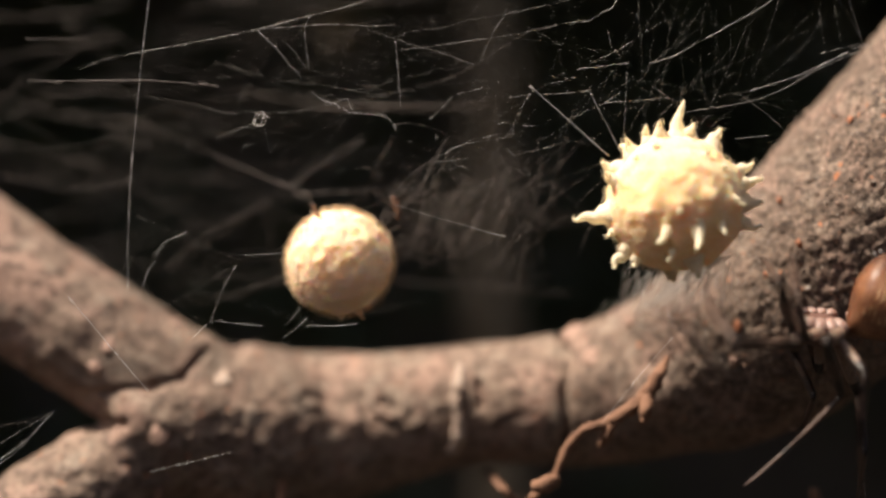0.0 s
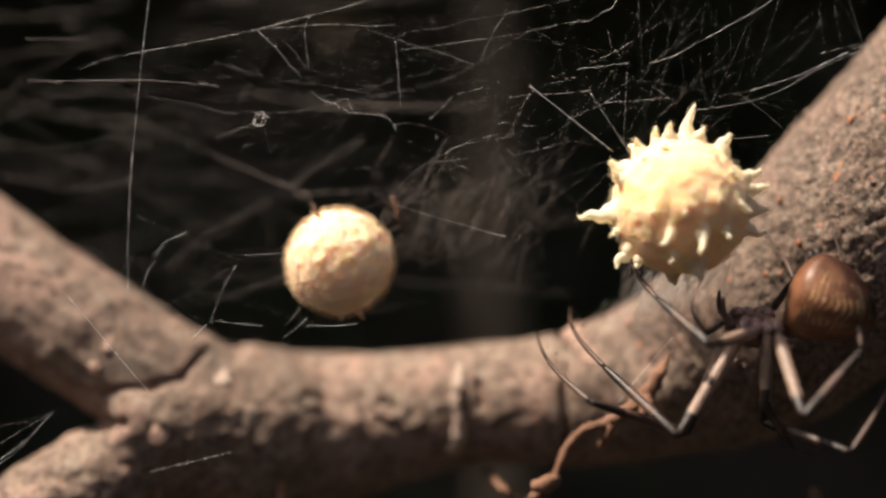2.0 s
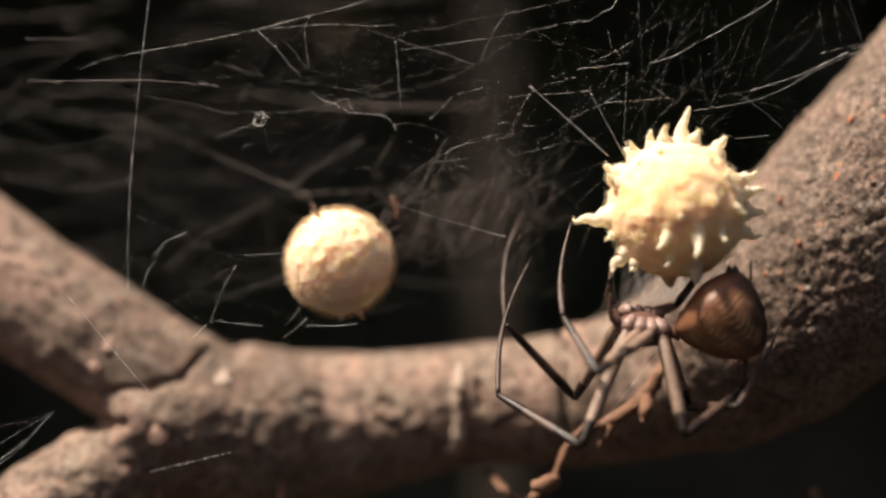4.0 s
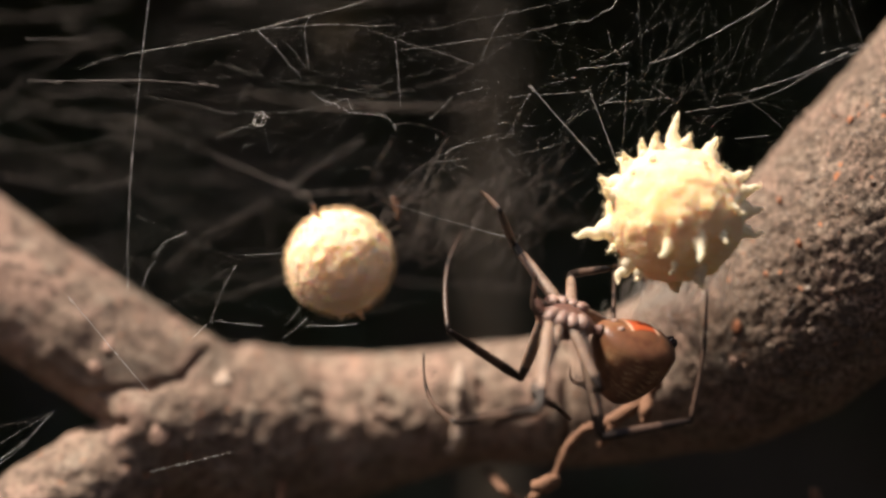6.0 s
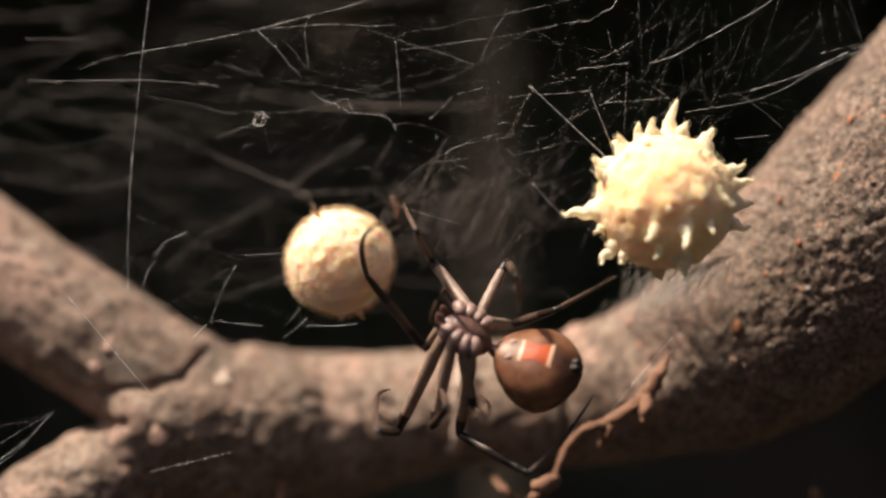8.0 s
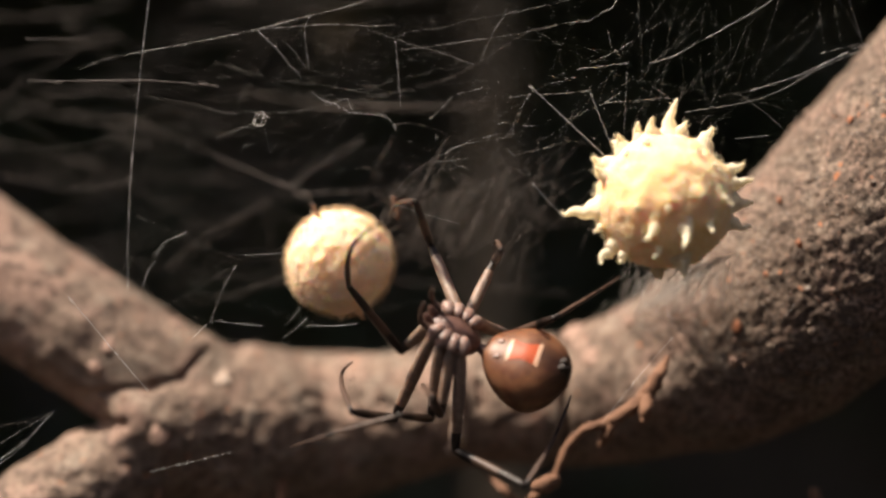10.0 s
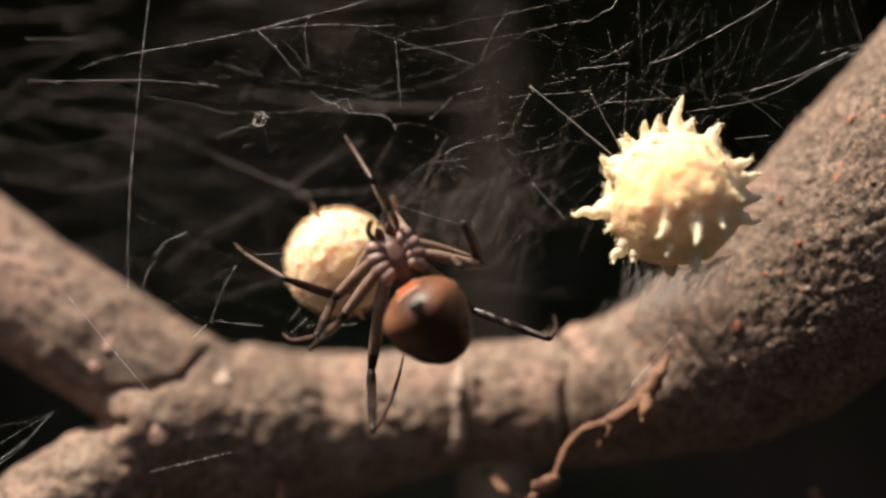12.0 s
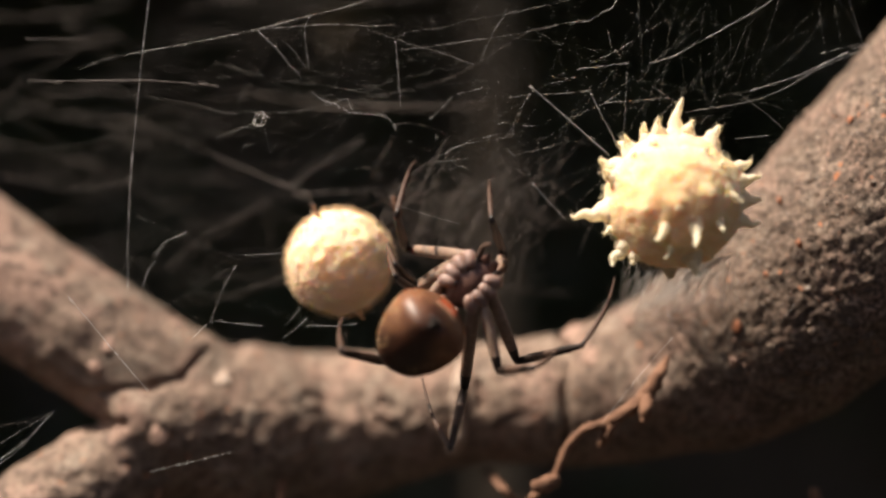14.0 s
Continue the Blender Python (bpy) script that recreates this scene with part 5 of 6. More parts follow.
STAY_SHORT = stay_thread(STAY_SHORT_FOOT, STAY_SHORT_GRIP, 0.04)
v, f = tube([(0, 0, 0, 0.014), (2.0, 0, -0.03, 0.016), (3.9, 0, 0, 0.013)], 12, 5)
LOOSE = tagged(new("loose_thread", mesh_from("loose_thread", v, f, BRIGHT_SILK)), "short loose white silk thread beside the spiky egg sac", "silk thread")


# how the spiky sac is tugged: seconds, shift across and up (mm), turn (degrees)
def motions():
    stance(0.0, (29.60, -1.20, -6.40), (-1.00, 0.00, 0.06), (0.06, -0.30, 0.95), (0.28, -0.22, 0.93), (-0.82, 0.45, 0.35),
           ((25.45, -9.37, -6.95), (19.51, -15.82, -6.21), (20.24, -4.16, -1.77)),
           ((26.18, -6.12, -6.28), (23.81, -10.87, -2.36), (24.84, -1.56, -0.75)),
           ((30.85, 2.83, -10.14), (29.24, 2.08, -5.47), (30.27, 8.91, -1.42)),
           ((34.37, 3.66, -12.09), (32.68, -2.56, -15.73), (34.81, 5.65, -21.38)),
           ((29.68, 6.86, -8.63), (29.08, -1.44, -11.48), (30.63, 10.17, -15.86)),
           ((26.00, -9.57, -6.45), (23.87, -14.78, -3.01), (26.15, -5.94, -0.38)),
           ((30.89, -7.72, -9.07), (30.61, -7.59, -14.06), (32.81, -2.19, -19.53)),
           ((27.29, -10.23, -6.60), (30.12, -5.03, -11.05), (22.73, -4.72, -18.08)))
    stance(0.5, (29.15, -1.20, -6.71), (-1.00, 0.00, 0.06), (0.06, -0.30, 0.95), (0.28, -0.22, 0.93), (-0.82, 0.45, 0.35),
           ((24.37, -8.12, -10.27), (19.49, -13.94, -5.82), (21.35, -2.28, -1.71)),
           ((29.68, 6.86, -8.62), (27.62, 4.59, -2.78), (28.53, 13.61, 0.05)),
           ((29.90, 4.34, -9.36), (29.19, 4.73, -4.42), (29.85, 10.96, 0.55)),
           ((34.55, 4.19, -11.69), (33.90, -2.83, -13.94), (38.77, 5.41, -10.40)),
           ((23.87, -11.37, -9.89), (22.57, -2.72, -8.92), (23.92, 8.63, -3.87)),
           ((25.82, -9.05, -9.59), (28.14, -4.09, -5.90), (31.24, 0.04, 2.07)),
           ((28.19, -7.49, -9.59), (29.64, -3.30, -11.91), (31.85, 4.10, -14.02)),
           ((28.59, -9.95, -10.46), (33.12, -4.75, -13.14), (26.26, -10.70, -17.77)))
    stance(1.0, (27.60, -1.20, -6.09), (-1.00, 0.00, 0.06), (0.06, -0.30, 0.95), (0.28, -0.22, 0.93), (-0.82, 0.45, 0.35),
           ((22.01, -8.15, -8.82), (16.43, -14.24, -5.80), (15.29, -2.27, -2.37)),
           ((27.45, 7.52, -5.77), (25.02, 1.77, -3.62), (26.62, 11.07, -2.46)),
           ((29.66, 5.13, -7.06), (27.69, 2.65, -3.19), (28.35, 9.08, 1.53)),
           ((29.18, 5.09, -11.79), (32.03, -0.56, -15.61), (38.38, 4.39, -9.36)),
           ((18.91, -9.54, -6.45), (18.88, -0.80, -5.40), (18.64, 9.85, 1.14)),
           ((23.91, -9.03, -3.63), (24.60, -2.46, -3.68), (26.63, 6.59, -1.63)),
           ((28.53, -6.29, -10.48), (30.70, -3.54, -14.05), (29.23, 1.30, -20.25)),
           ((28.64, -8.54, -12.06), (32.08, -4.06, -7.29), (31.36, 0.42, 1.85)))
    stance(1.5, (26.13, -1.20, -6.53), (-1.00, 0.00, 0.06), (0.06, -0.30, 0.95), (0.28, -0.22, 0.93), (-0.82, 0.45, 0.35),
           ((18.98, 0.08, -13.68), (10.55, 1.24, -11.44), (5.62, 12.14, -7.80)),
           ((26.39, 7.19, -7.69), (24.02, 1.45, -5.44), (25.32, 10.85, -4.95)),
           ((28.76, 5.31, -5.65), (27.21, 1.42, -2.92), (28.14, 8.31, 1.03)),
           ((26.01, -0.66, -13.75), (29.43, -7.14, -14.76), (35.94, -2.07, -8.76)),
           ((20.99, -11.80, -8.46), (16.39, -16.88, -2.94), (18.34, -5.29, 1.32)),
           ((20.83, -7.93, -4.30), (16.37, -9.01, 0.45), (13.10, -16.10, 5.85)),
           ((29.01, -5.85, -10.53), (30.68, -3.34, -14.51), (30.14, 2.05, -20.40)),
           ((28.30, -8.72, -12.24), (32.69, -5.61, -7.16), (31.06, -1.07, 1.82)))
    stance(2.0, (24.62, -1.20, -6.40), (-1.00, 0.00, 0.06), (0.06, -0.30, 0.95), (0.28, -0.22, 0.93), (-0.82, 0.45, 0.35),
           ((19.28, -0.59, -14.56), (11.35, -3.24, -11.79), (8.08, 7.94, -7.25)),
           ((24.05, 7.51, -6.25), (21.30, 1.53, -6.81), (22.17, 10.62, -4.19)),
           ((27.54, 5.17, -5.17), (28.24, 1.03, -2.46), (27.99, 8.27, 0.93)),
           ((25.34, -0.96, -13.69), (30.38, -6.18, -15.13), (36.06, -1.74, -7.91)),
           ((17.60, -5.79, -14.01), (12.88, 0.04, -9.41), (11.40, 11.74, -5.25)),
           ((19.35, -8.44, -6.94), (16.56, -3.31, -3.87), (14.57, 3.96, 1.92)),
           ((24.59, -3.77, -11.83), (27.26, -1.59, -15.45), (31.53, 5.05, -16.76)),
           ((26.12, -8.75, -12.16), (31.25, -6.08, -7.55), (30.44, -1.63, 1.59)))
    stance(2.5, (22.13, -1.20, -6.71), (-1.00, 0.00, 0.06), (0.06, -0.30, 0.95), (0.28, -0.22, 0.93), (-0.82, 0.45, 0.35),
           ((19.22, -1.34, -15.51), (12.60, -6.73, -13.36), (10.12, 4.00, -7.45)),
           ((21.13, 7.46, -6.74), (18.96, 1.23, -6.79), (20.25, 10.50, -5.19)),
           ((25.56, 4.84, -5.15), (26.92, 1.20, -2.00), (26.80, 8.78, 0.54)),
           ((24.33, -1.33, -13.90), (30.38, -5.53, -14.60), (36.14, -0.95, -7.53)),
           ((15.12, -6.97, -13.74), (8.92, -2.75, -9.14), (7.06, -3.07, 3.22)),
           ((16.99, -8.55, -7.26), (14.82, -3.32, -3.87), (14.37, 4.20, 1.92)),
           ((20.19, -3.31, -11.66), (20.87, 1.64, -11.85), (22.70, 9.15, -9.80)),
           ((24.48, -9.63, -11.23), (29.89, -7.63, -6.59), (30.28, -1.86, 1.81)))
    stance(3.0, (20.80, -1.20, -6.71), (-1.00, 0.00, 0.06), (0.06, -0.30, 0.95), (0.28, -0.22, 0.93), (-0.82, 0.45, 0.35),
           ((15.22, 5.17, -13.22), (9.70, 5.52, -6.37), (10.31, 11.93, 4.35)),
           ((20.42, 7.54, -6.26), (19.01, 1.48, -4.07), (20.55, 10.78, -2.95)),
           ((23.93, 4.94, -4.68), (25.68, 1.67, -1.33), (26.00, 9.55, 0.05)),
           ((23.24, -1.35, -13.86), (28.63, -6.37, -14.59), (35.20, -1.07, -8.86)),
           ((13.13, -3.07, -14.40), (6.82, 0.42, -9.35), (7.63, -0.15, 3.11)),
           ((15.59, -8.10, -8.83), (12.96, -3.27, -5.17), (13.61, 2.77, 2.13)),
           ((16.70, -6.07, -6.71), (17.14, -1.29, -5.28), (18.16, 6.58, -4.28)),
           ((22.92, -8.14, -12.98), (27.32, -3.68, -9.05), (27.29, -3.91, 1.15)))
    stance(5.5, (8.81, -2.50, -5.44), (-0.97, 0.00, 0.24), (0.22, -0.41, 0.89), (0.93, 0.28, -0.20), (0.04, -0.36, 0.92),
           ((6.86, 5.69, -11.20), (0.73, 1.39, -6.57), (1.90, 10.65, 1.75)),
           ((4.62, 4.59, -2.17), (3.15, -1.45, 0.04), (4.17, 7.53, 2.96)),
           ((12.40, 3.48, -4.62), (13.37, -1.24, -3.29), (17.21, 5.76, -2.81)),
           ((13.91, 6.00, -5.69), (13.24, -1.24, -7.06), (14.61, 7.29, -1.65)),
           ((7.64, -12.15, -11.18), (3.39, -6.77, -16.70), (2.91, 5.71, -17.11)),
           ((6.16, -10.25, -9.13), (5.28, -5.12, -5.07), (6.09, 0.91, 2.23)),
           ((10.93, -7.78, -9.56), (10.29, -3.00, -10.86), (9.50, 4.91, -11.77)),
           ((11.55, -5.53, -13.85), (18.18, -2.32, -13.13), (19.96, -2.40, -3.09)))
    stance(6.0, (9.47, -2.50, -5.66), (-0.97, 0.00, 0.24), (0.22, -0.41, 0.89), (0.89, 0.36, -0.22), (0.04, -0.40, 0.90),
           ((6.59, 5.97, -10.94), (0.41, 1.48, -6.58), (1.90, 10.64, 1.80)),
           ((5.75, 2.99, 0.42), (4.41, -2.92, 3.01), (3.16, 6.31, 4.84)),
           ((10.56, 3.69, -2.06), (13.25, -0.49, -1.52), (15.28, 7.25, -1.40)),
           ((14.38, 5.95, -6.64), (13.36, -1.32, -7.50), (14.68, 7.09, -1.88)),
           ((6.73, -12.19, -11.17), (0.89, -5.86, -12.98), (-1.62, 5.64, -8.76)),
           ((6.56, -9.22, -10.55), (8.75, -3.20, -12.14), (10.78, 5.83, -14.26)),
           ((11.62, -6.91, -10.41), (10.84, -1.98, -10.54), (10.80, 6.00, -9.99)),
           ((11.84, -5.56, -14.13), (18.95, -3.74, -13.15), (20.24, -3.70, -3.03)))
    stance(6.5, (10.26, -2.50, -5.74), (-0.98, 0.00, 0.20), (0.18, -0.42, 0.89), (0.86, 0.44, -0.22), (0.02, -0.48, 0.87),
           ((2.18, 5.33, -7.17), (0.70, -2.04, -2.60), (-1.18, 9.42, 2.02)),
           ((5.51, 3.61, -1.35), (3.88, -1.95, 1.81), (5.85, 7.16, 3.67)),
           ((14.22, 3.17, -4.60), (14.41, -1.70, -3.49), (17.43, 5.68, -2.81)),
           ((15.55, 5.83, -6.15), (14.54, -1.45, -7.05), (15.57, 7.56, -2.38)),
           ((6.82, -12.50, -10.62), (1.31, -6.05, -12.95), (-1.52, 5.69, -9.72)),
           ((6.94, -9.52, -10.10), (8.74, -3.28, -11.26), (7.40, 5.25, -15.23)),
           ((12.75, -5.24, -10.98), (11.93, -0.35, -11.61), (11.46, 7.63, -12.09)),
           ((13.71, -5.71, -13.91), (20.79, -3.84, -12.84), (20.85, -3.58, -2.64)))
    stance(7.0, (10.00, -2.50, -5.44), (-0.98, 0.00, 0.20), (0.17, -0.45, 0.87), (0.87, 0.40, -0.26), (0.04, -0.50, 0.86),
           ((3.77, 7.08, -5.65), (1.17, -0.11, -1.30), (-0.45, 11.48, 3.07)),
           ((5.65, 3.69, -0.65), (3.88, -2.08, 2.03), (3.68, 7.32, 3.44)),
           ((12.43, 3.74, -2.76), (13.61, -1.12, -2.62), (17.25, 6.00, -2.72)),
           ((14.64, 6.12, -5.69), (13.40, -1.06, -4.41), (16.45, 8.55, -2.89)),
           ((6.50, -12.61, -10.14), (1.18, -6.18, -12.93), (-1.52, 5.71, -10.20)),
           ((5.52, -9.52, -8.81), (7.19, -3.61, -11.22), (6.93, 5.33, -14.43)),
           ((10.57, -7.96, -9.87), (11.95, -3.69, -12.08), (12.46, 3.93, -14.47)),
           ((13.42, -5.69, -13.67), (20.16, -2.73, -12.86), (20.83, -2.61, -2.68)))
    stance(7.5, (9.82, -2.50, -5.74), (-0.99, 0.00, 0.15), (0.13, -0.50, 0.85), (0.93, 0.20, -0.22), (0.04, -0.56, 0.82),
           ((8.49, 6.97, -9.84), (1.15, 5.90, -5.11), (-1.69, 16.72, 0.47)),
           ((5.95, 3.25, 0.05), (4.08, -2.46, 2.76), (3.42, 6.88, 4.39)),
           ((11.43, 3.96, -3.23), (13.22, -0.69, -2.86), (16.40, 6.65, -2.60)),
           ((13.93, 6.16, -6.41), (14.06, -1.07, -4.85), (17.96, 8.18, -3.03)),
           ((8.40, -13.20, -9.87), (5.25, -5.73, -13.29), (5.10, 6.70, -11.98)),
           ((7.08, -10.22, -9.62), (6.94, -4.08, -12.03), (6.92, 5.12, -14.40)),
           ((10.43, -5.07, -11.61), (11.50, -0.18, -11.63), (11.95, 7.74, -10.64)),
           ((12.33, -5.50, -14.26), (19.50, -4.82, -12.57), (20.89, -2.02, -2.86)))
    stance(8.0, (1.67, -2.50, -6.53), (-0.87, 0.00, 0.50), (0.31, -0.79, 0.53), (0.95, -0.23, -0.19), (0.10, -0.83, 0.55),
           ((-1.54, 6.84, -8.53), (-6.20, 2.77, -2.27), (-4.54, -8.87, 1.96)),
           ((-0.98, 3.43, -0.89), (-2.01, -2.69, 1.36), (-3.31, 6.37, 3.88)),
           ((5.12, 0.62, -0.95), (5.64, -4.22, -2.11), (6.23, 3.15, -5.16)),
           ((5.78, 5.94, -6.40), (9.00, -0.52, -4.79), (14.83, 7.46, -2.28)),
           ((-3.68, 0.82, -14.70), (-4.72, -7.82, -13.40), (-4.43, 4.57, -11.73)),
           ((-0.80, -1.66, -13.89), (0.25, -7.74, -11.55), (-0.64, 1.72, -11.40)),
           ((2.39, -1.46, -12.37), (3.19, -6.39, -12.57), (3.02, 1.57, -11.84)),
           ((1.27, 0.58, -14.80), (6.51, -4.11, -17.11), (12.28, 2.54, -11.96)))
    stance(10.5, (0.57, -2.50, -6.53), (-0.88, 0.00, 0.48), (0.30, -0.79, 0.54), (0.94, -0.28, -0.19), (0.06, -0.83, 0.55),
           ((-4.02, 6.24, -8.67), (-7.78, 0.53, -3.12), (-4.50, -10.46, 1.85)),
           ((-1.02, 2.69, 0.51), (-2.14, -2.81, 3.98), (-4.60, 6.27, 2.68)),
           ((3.90, 0.75, -0.95), (4.14, -4.15, 0.04), (4.02, 3.80, 0.98)),
           ((5.51, 5.46, -7.56), (8.83, -0.86, -5.62), (15.16, 6.43, -2.35)),
           ((-4.11, 2.61, -13.72), (-7.31, -5.37, -11.86), (-8.47, 6.74, -9.00)),
           ((-0.99, -0.19, -13.34), (-3.97, -6.03, -12.53), (-12.63, -3.76, -15.70)),
           ((-0.83, -2.90, -12.83), (-1.41, -7.41, -10.76), (-1.99, 0.57, -10.82)),
           ((0.88, -1.75, -15.86), (6.03, -6.77, -17.62), (9.79, 0.66, -11.73)))
    stance(11.0, (-1.58, -2.50, -4.87), (-0.76, 0.00, 0.65), (0.37, -0.82, 0.43), (0.86, -0.17, -0.49), (0.45, -0.55, 0.70),
           ((-5.85, 6.38, -6.28), (-7.95, -1.24, -2.40), (-4.39, -12.43, 1.88)),
           ((-0.70, 4.28, 0.52), (-1.51, -1.25, 4.04), (-4.09, 7.88, 4.67)),
           ((1.67, 3.19, -4.14), (2.92, -1.57, -3.28), (4.60, 6.23, -2.83)),
           ((4.51, 4.17, -7.93), (7.97, -2.03, -5.86), (13.46, 6.29, -3.69)),
           ((-8.23, 2.16, -11.09), (-9.49, -5.65, -7.25), (-9.82, 6.75, -5.73)),
           ((-4.77, 0.02, -11.12), (-5.64, -6.25, -9.22), (-4.37, 3.16, -9.71)),
           ((-2.98, 0.48, -9.00), (-1.90, -4.08, -10.73), (-0.42, 3.72, -11.73)),
           ((-2.79, -0.17, -13.66), (-2.76, -6.71, -17.13), (-0.65, 2.87, -14.32)))
    stance(11.5, (-6.97, -2.50, -0.61), (-0.90, 0.00, 0.43), (0.12, -0.96, 0.26), (0.21, -0.97, -0.12), (-0.84, -0.24, 0.48),
           ((-8.62, 7.40, 2.18), (-11.45, 0.19, 6.36), (-17.09, 10.10, 11.48)),
           ((-2.13, 2.65, 3.65), (-3.66, -3.16, 0.91), (-3.05, 5.85, 3.86)),
           ((-3.88, 2.51, 0.05), (-2.19, -0.80, 3.39), (-4.04, 6.61, 1.01)),
           ((1.64, 1.00, -2.59), (5.58, -5.24, -3.15), (9.41, 3.92, -5.48)),
           ((-11.33, 5.23, -5.64), (-16.88, -1.01, -2.85), (-17.06, 9.88, 3.27)),
           ((-8.81, 0.94, -7.45), (-11.93, -4.81, -8.30), (-12.40, 4.28, -5.59)),
           ((-7.22, 0.87, -5.40), (-7.51, -3.91, -6.87), (-9.54, 3.83, -6.97)),
           ((-5.88, 1.29, -9.07), (-2.03, -3.78, -12.84), (-2.32, 4.92, -7.52)))
    stance(12.0, (-3.68, -2.50, -0.75), (-0.43, 0.12, 0.90), (0.12, -0.98, 0.19), (0.14, -0.97, -0.20), (-0.57, -0.24, 0.79),
           ((-4.54, 7.14, 3.19), (-5.50, -1.33, 5.37), (-8.63, 9.87, 9.97)),
           ((3.03, 2.05, -1.10), (1.56, -3.59, 1.99), (3.14, 5.57, 0.05)),
           ((3.16, -0.94, -1.29), (1.31, -5.59, -1.23), (0.74, 2.29, 0.05)),
           ((2.37, 3.16, -4.97), (8.41, -0.53, -7.12), (9.69, 9.52, -5.88)),
           ((-8.28, 5.61, -4.24), (-12.15, -2.07, -2.38), (-18.07, 8.55, 0.54)),
           ((-8.93, 2.19, -4.10), (-9.68, -3.84, -6.66), (-13.42, 4.88, -7.04)),
           ((-8.16, -1.43, -5.72), (-9.01, -6.26, -6.69), (-10.68, 1.42, -8.17)),
           ((-5.73, 0.19, -9.65), (-5.23, -6.00, -13.68), (-3.24, 2.70, -8.74)))
    stance(12.5, (-2.02, -2.50, -1.93), (0.00, 0.15, 0.99), (0.00, -0.99, 0.15), (0.00, -0.97, -0.24), (-0.02, -0.24, 0.97),
           ((0.29, 7.21, 0.05), (-2.43, -0.12, 4.09), (2.81, 11.22, 4.57)),
           ((4.66, 2.38, -1.34), (3.67, -2.77, 2.67), (2.69, 6.42, 4.85)),
           ((4.30, -0.39, -3.54), (5.59, -5.00, -2.09), (10.83, -6.00, 3.88)),
           ((1.88, 1.76, -9.21), (7.61, -2.18, -11.74), (8.75, 7.23, -7.98)),
           ((-9.08, 4.99, 2.51), (-7.65, -3.25, 5.26), (-0.67, 6.50, 8.79)),
           ((-4.64, 4.09, 0.05), (-5.54, -0.68, 4.51), (-7.67, 6.99, 9.70)),
           ((-4.79, 2.24, -2.72), (-5.46, -2.02, -5.24), (-6.87, 5.83, -4.72)),
           ((-7.43, -0.53, -9.80), (-8.65, -7.34, -12.44), (-3.56, 0.07, -7.61)))
    stance(13.0, (0.13, -2.50, -0.92), (0.30, 0.12, 0.95), (0.05, -0.99, 0.11), (-0.09, -0.97, -0.22), (0.35, -0.24, 0.90),
           ((1.49, 6.91, 2.46), (2.03, -1.64, 4.47), (3.29, 10.53, 7.03)),
           ((6.75, 1.37, -4.29), (4.55, -4.38, -1.89), (11.11, -5.63, 4.87)),
           ((4.39, 1.61, -2.70), (6.15, -2.91, -3.88), (5.48, 4.90, -2.32)),
           ((1.43, 2.64, -8.37), (3.85, -2.59, -13.01), (5.32, 7.30, -10.98)),
           ((-3.47, 6.76, -0.43), (-4.15, -1.72, 1.81), (-5.17, 10.17, 5.52)),
           ((-4.14, 3.32, -2.05), (-5.94, -2.90, -0.74), (-4.51, 6.47, -1.39)),
           ((-4.70, 0.36, -3.57), (-7.55, -3.42, -5.17), (-8.64, 4.17, -7.46)),
           ((-5.22, 3.38, -5.08), (-7.55, -3.46, -6.68), (-11.86, 5.70, -7.91)))
    stance(13.5, (0.70, -2.50, -1.36), (0.69, 0.00, 0.72), (-0.03, -1.00, 0.02), (-0.18, -0.97, -0.16), (0.72, -0.24, 0.65),
           ((3.66, 6.76, 0.53), (2.91, -1.92, 1.81), (3.77, 9.99, 5.51)),
           ((4.68, 2.90, -5.52), (4.59, -3.62, -4.51), (9.28, 2.56, 0.97)),
           ((4.24, -1.75, -7.47), (8.14, -2.45, -10.52), (13.52, 2.11, -14.30)),
           ((-0.40, -0.92, -11.10), (-2.03, -7.59, -13.85), (-3.87, 2.25, -11.93)),
           ((-3.45, 6.17, -0.67), (-5.67, -2.29, 0.26), (-4.17, 9.99, 2.04)),
           ((-5.76, -0.83, -3.88), (-7.42, -7.16, -3.08), (-9.81, 0.93, 1.27)),
           ((-2.94, 1.86, -1.79), (-3.66, -3.06, -1.26), (-6.30, 4.38, 0.05)),
           ((-4.30, 1.61, -7.27), (-3.99, -5.44, -5.05), (-3.86, 2.11, -11.91)))
    stance(14.0, (2.10, -2.50, -2.59), (0.71, 0.00, 0.71), (-0.06, -1.00, 0.06), (-0.17, -0.97, -0.17), (0.70, -0.24, 0.68),
           ((5.10, 6.63, -0.43), (3.80, -1.65, 2.26), (4.28, 10.26, 6.02)),
           ((5.95, 0.85, -9.03), (10.67, -3.47, -7.42), (14.20, 3.71, -2.29)),
           ((4.26, -3.75, -9.34), (6.64, -8.10, -8.70), (8.78, -0.42, -8.02)),
           ((1.73, 1.38, -11.36), (0.56, -4.88, -15.13), (-1.69, 4.05, -10.74)),
           ((-3.15, 5.74, 0.00), (-3.59, -2.63, 2.67), (-2.26, 8.75, 7.65)),
           ((-2.28, 3.08, -3.11), (-3.66, -3.10, -1.26), (-4.50, 6.19, 0.53)),
           ((-2.24, 1.42, -3.38), (-3.65, -3.21, -2.13), (-4.42, 4.45, 0.05)),
           ((-4.53, -1.16, -8.85), (-7.40, -7.85, -7.49), (-8.09, 2.13, -5.47)))
    body, belly, legs = spider_rows()
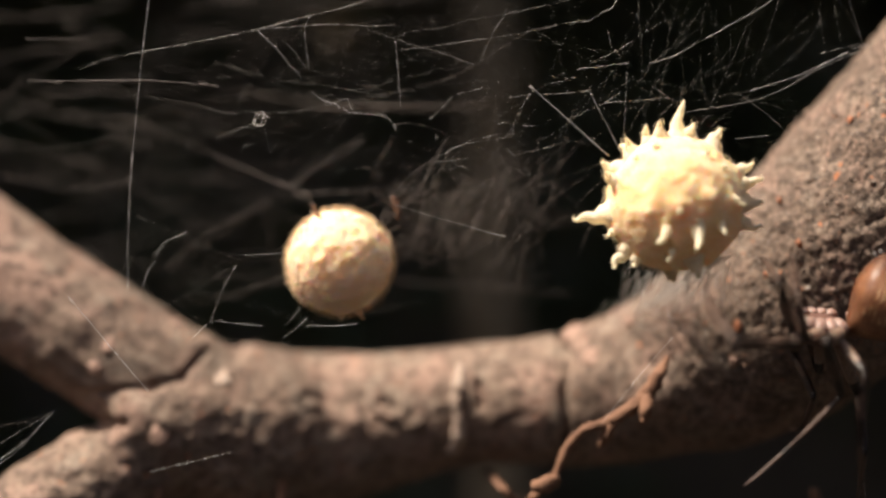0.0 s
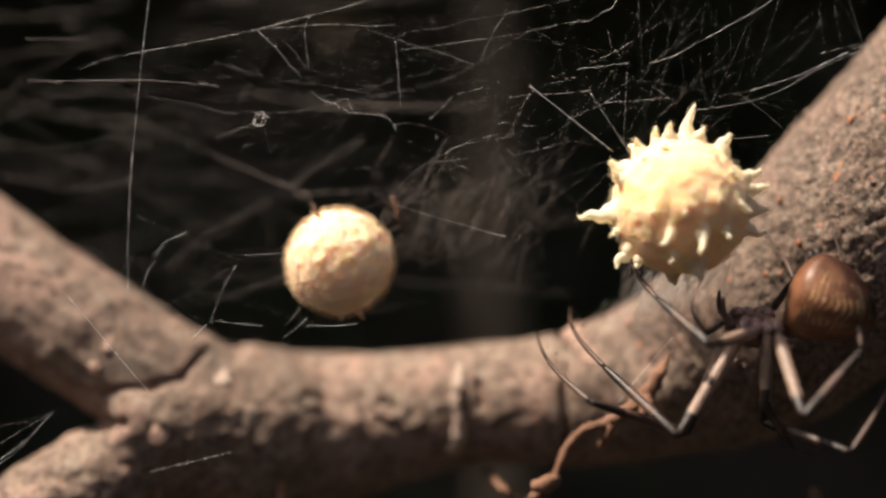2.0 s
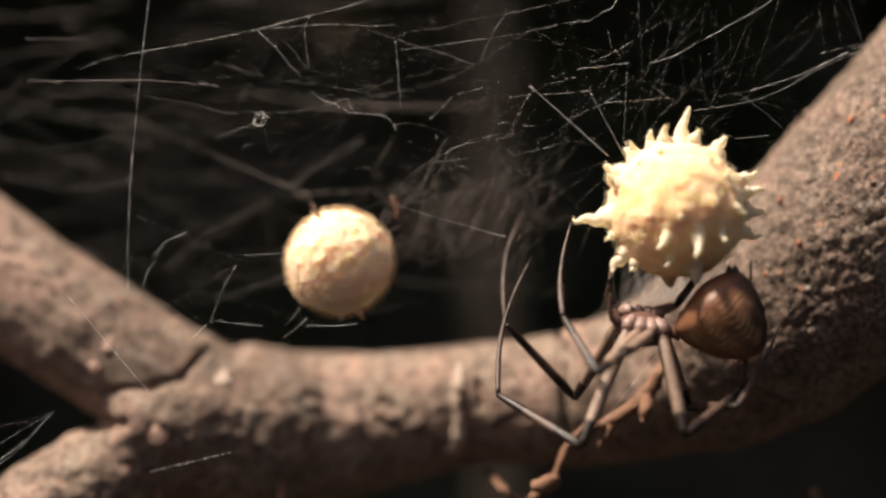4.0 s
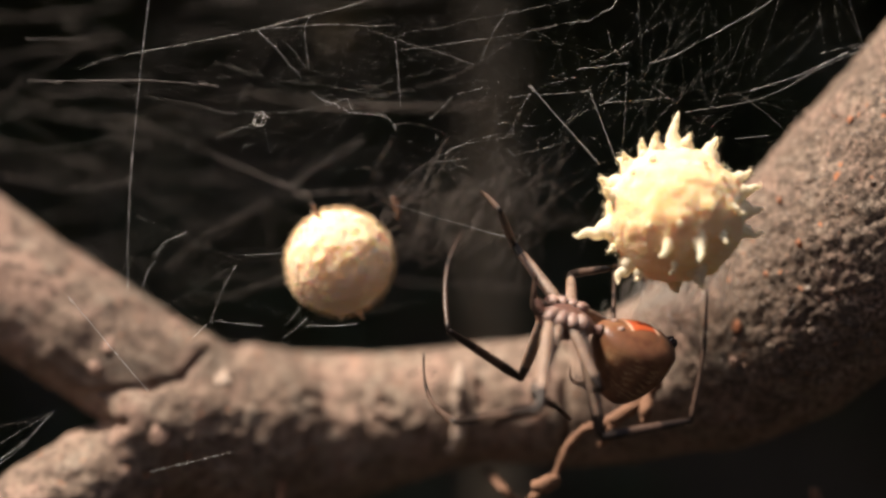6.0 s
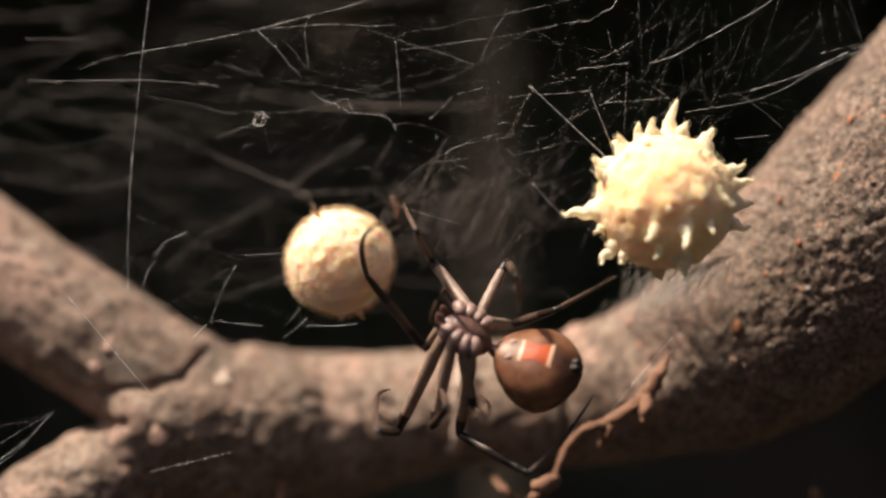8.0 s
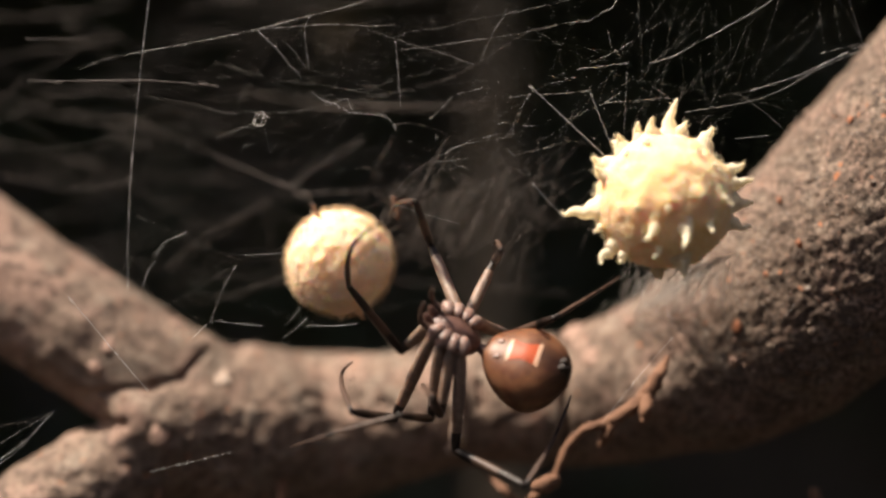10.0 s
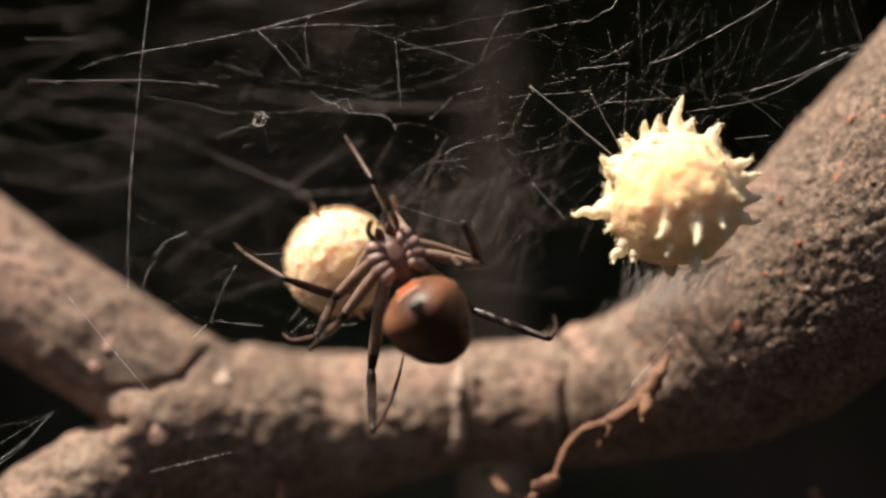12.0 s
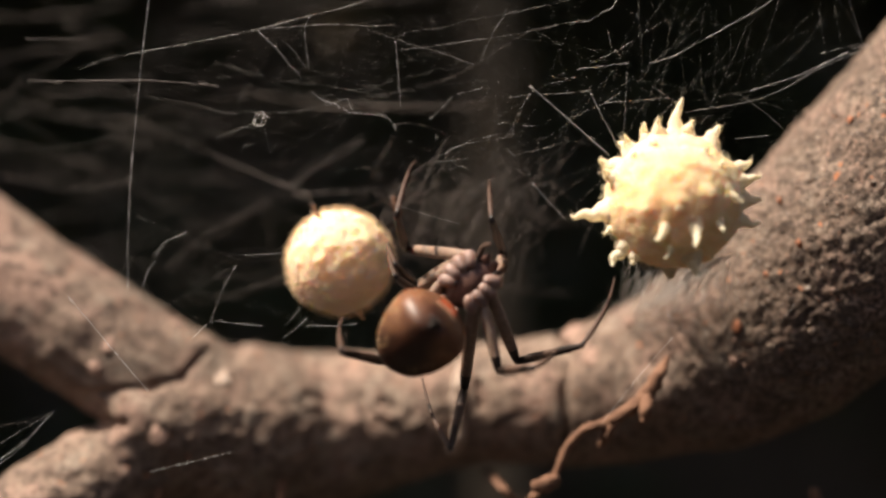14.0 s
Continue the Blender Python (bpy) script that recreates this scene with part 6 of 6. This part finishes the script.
    slack, taut = frame_of((3.83, 0, -1.08), (0, 0.2, 1), (1.30, 0, 2.02)), frame_of((2.61, 0, -2.88), (0, 0.2, 1), (7.15, 0, 5.22))
    walk(LOOSE, [(0.0, slack), (7.4, slack), (8.0, taut), (14.0, taut)])
    walk(SPIDER, body)
    walk(BELLY, belly)
    for (fem, tib, met, _, _), rows in zip(LEGS_EIGHT, legs):
        walk(fem, rows[0])
        walk(tib, rows[1])
        walk(met, rows[2])
    home = Vector((18.4, 0, 3.555)) * MM
    sway = [(0.0, 0.00, -0.00, 0.0), (0.5, 0.58, -0.00, 0.0), (1.0, 0.40, -0.09, -1.0), (1.5, 0.45, -0.00, -2.0), (2.0, 0.45, -0.22, -3.0), (2.5, 0.45, -0.40, -5.0), (3.0, 0.22, -0.36, -6.0), (3.3, 0.18, -0.40, -5.5), (5.5, -0.14, -0.63, 3.0), (6.0, 0.00, -0.90, 3.0), (6.5, 0.00, -0.94, 3.5), (7.0, -0.14, -0.72, 2.0), (7.5, 0.04, -0.94, 1.0), (8.0, -0.81, 0.14, -2.0), (10.5, -0.85, 0.22, -2.0), (11.0, -0.77, 0.32, -2.0), (11.5, -0.09, 0.40, 0.0), (12.0, -0.09, 0.40, 0.0), (12.5, -0.04, 0.45, 0.0), (13.0, -0.18, 0.32, 0.0), (13.5, -0.09, 0.40, 0.0), (14.0, -0.14, 0.22, 0.0)]
    walk(SPIKY, [(t, Matrix.Translation(home + Vector((x, 0, z)) * MM) @ pose(0, 0, 0, 0, -turn, 0)) for t, x, z, turn in sway])
    for line, start, grip in ((STAY_LONG, STAY_LONG_FOOT, STAY_LONG_GRIP), (STAY_SHORT, STAY_SHORT_FOOT, STAY_SHORT_GRIP)):
        rows = []
        for t, x, z, turn in sway:
            end = home + Vector((x, 0, z)) * MM + pose(0, 0, 0, 0, -turn, 0) @ (Vector(grip) * MM)
            rows.append((t, frame_of(end - Vector(start) * MM, (0, 1, 0.2), start)))
        walk(line, rows)


motions()
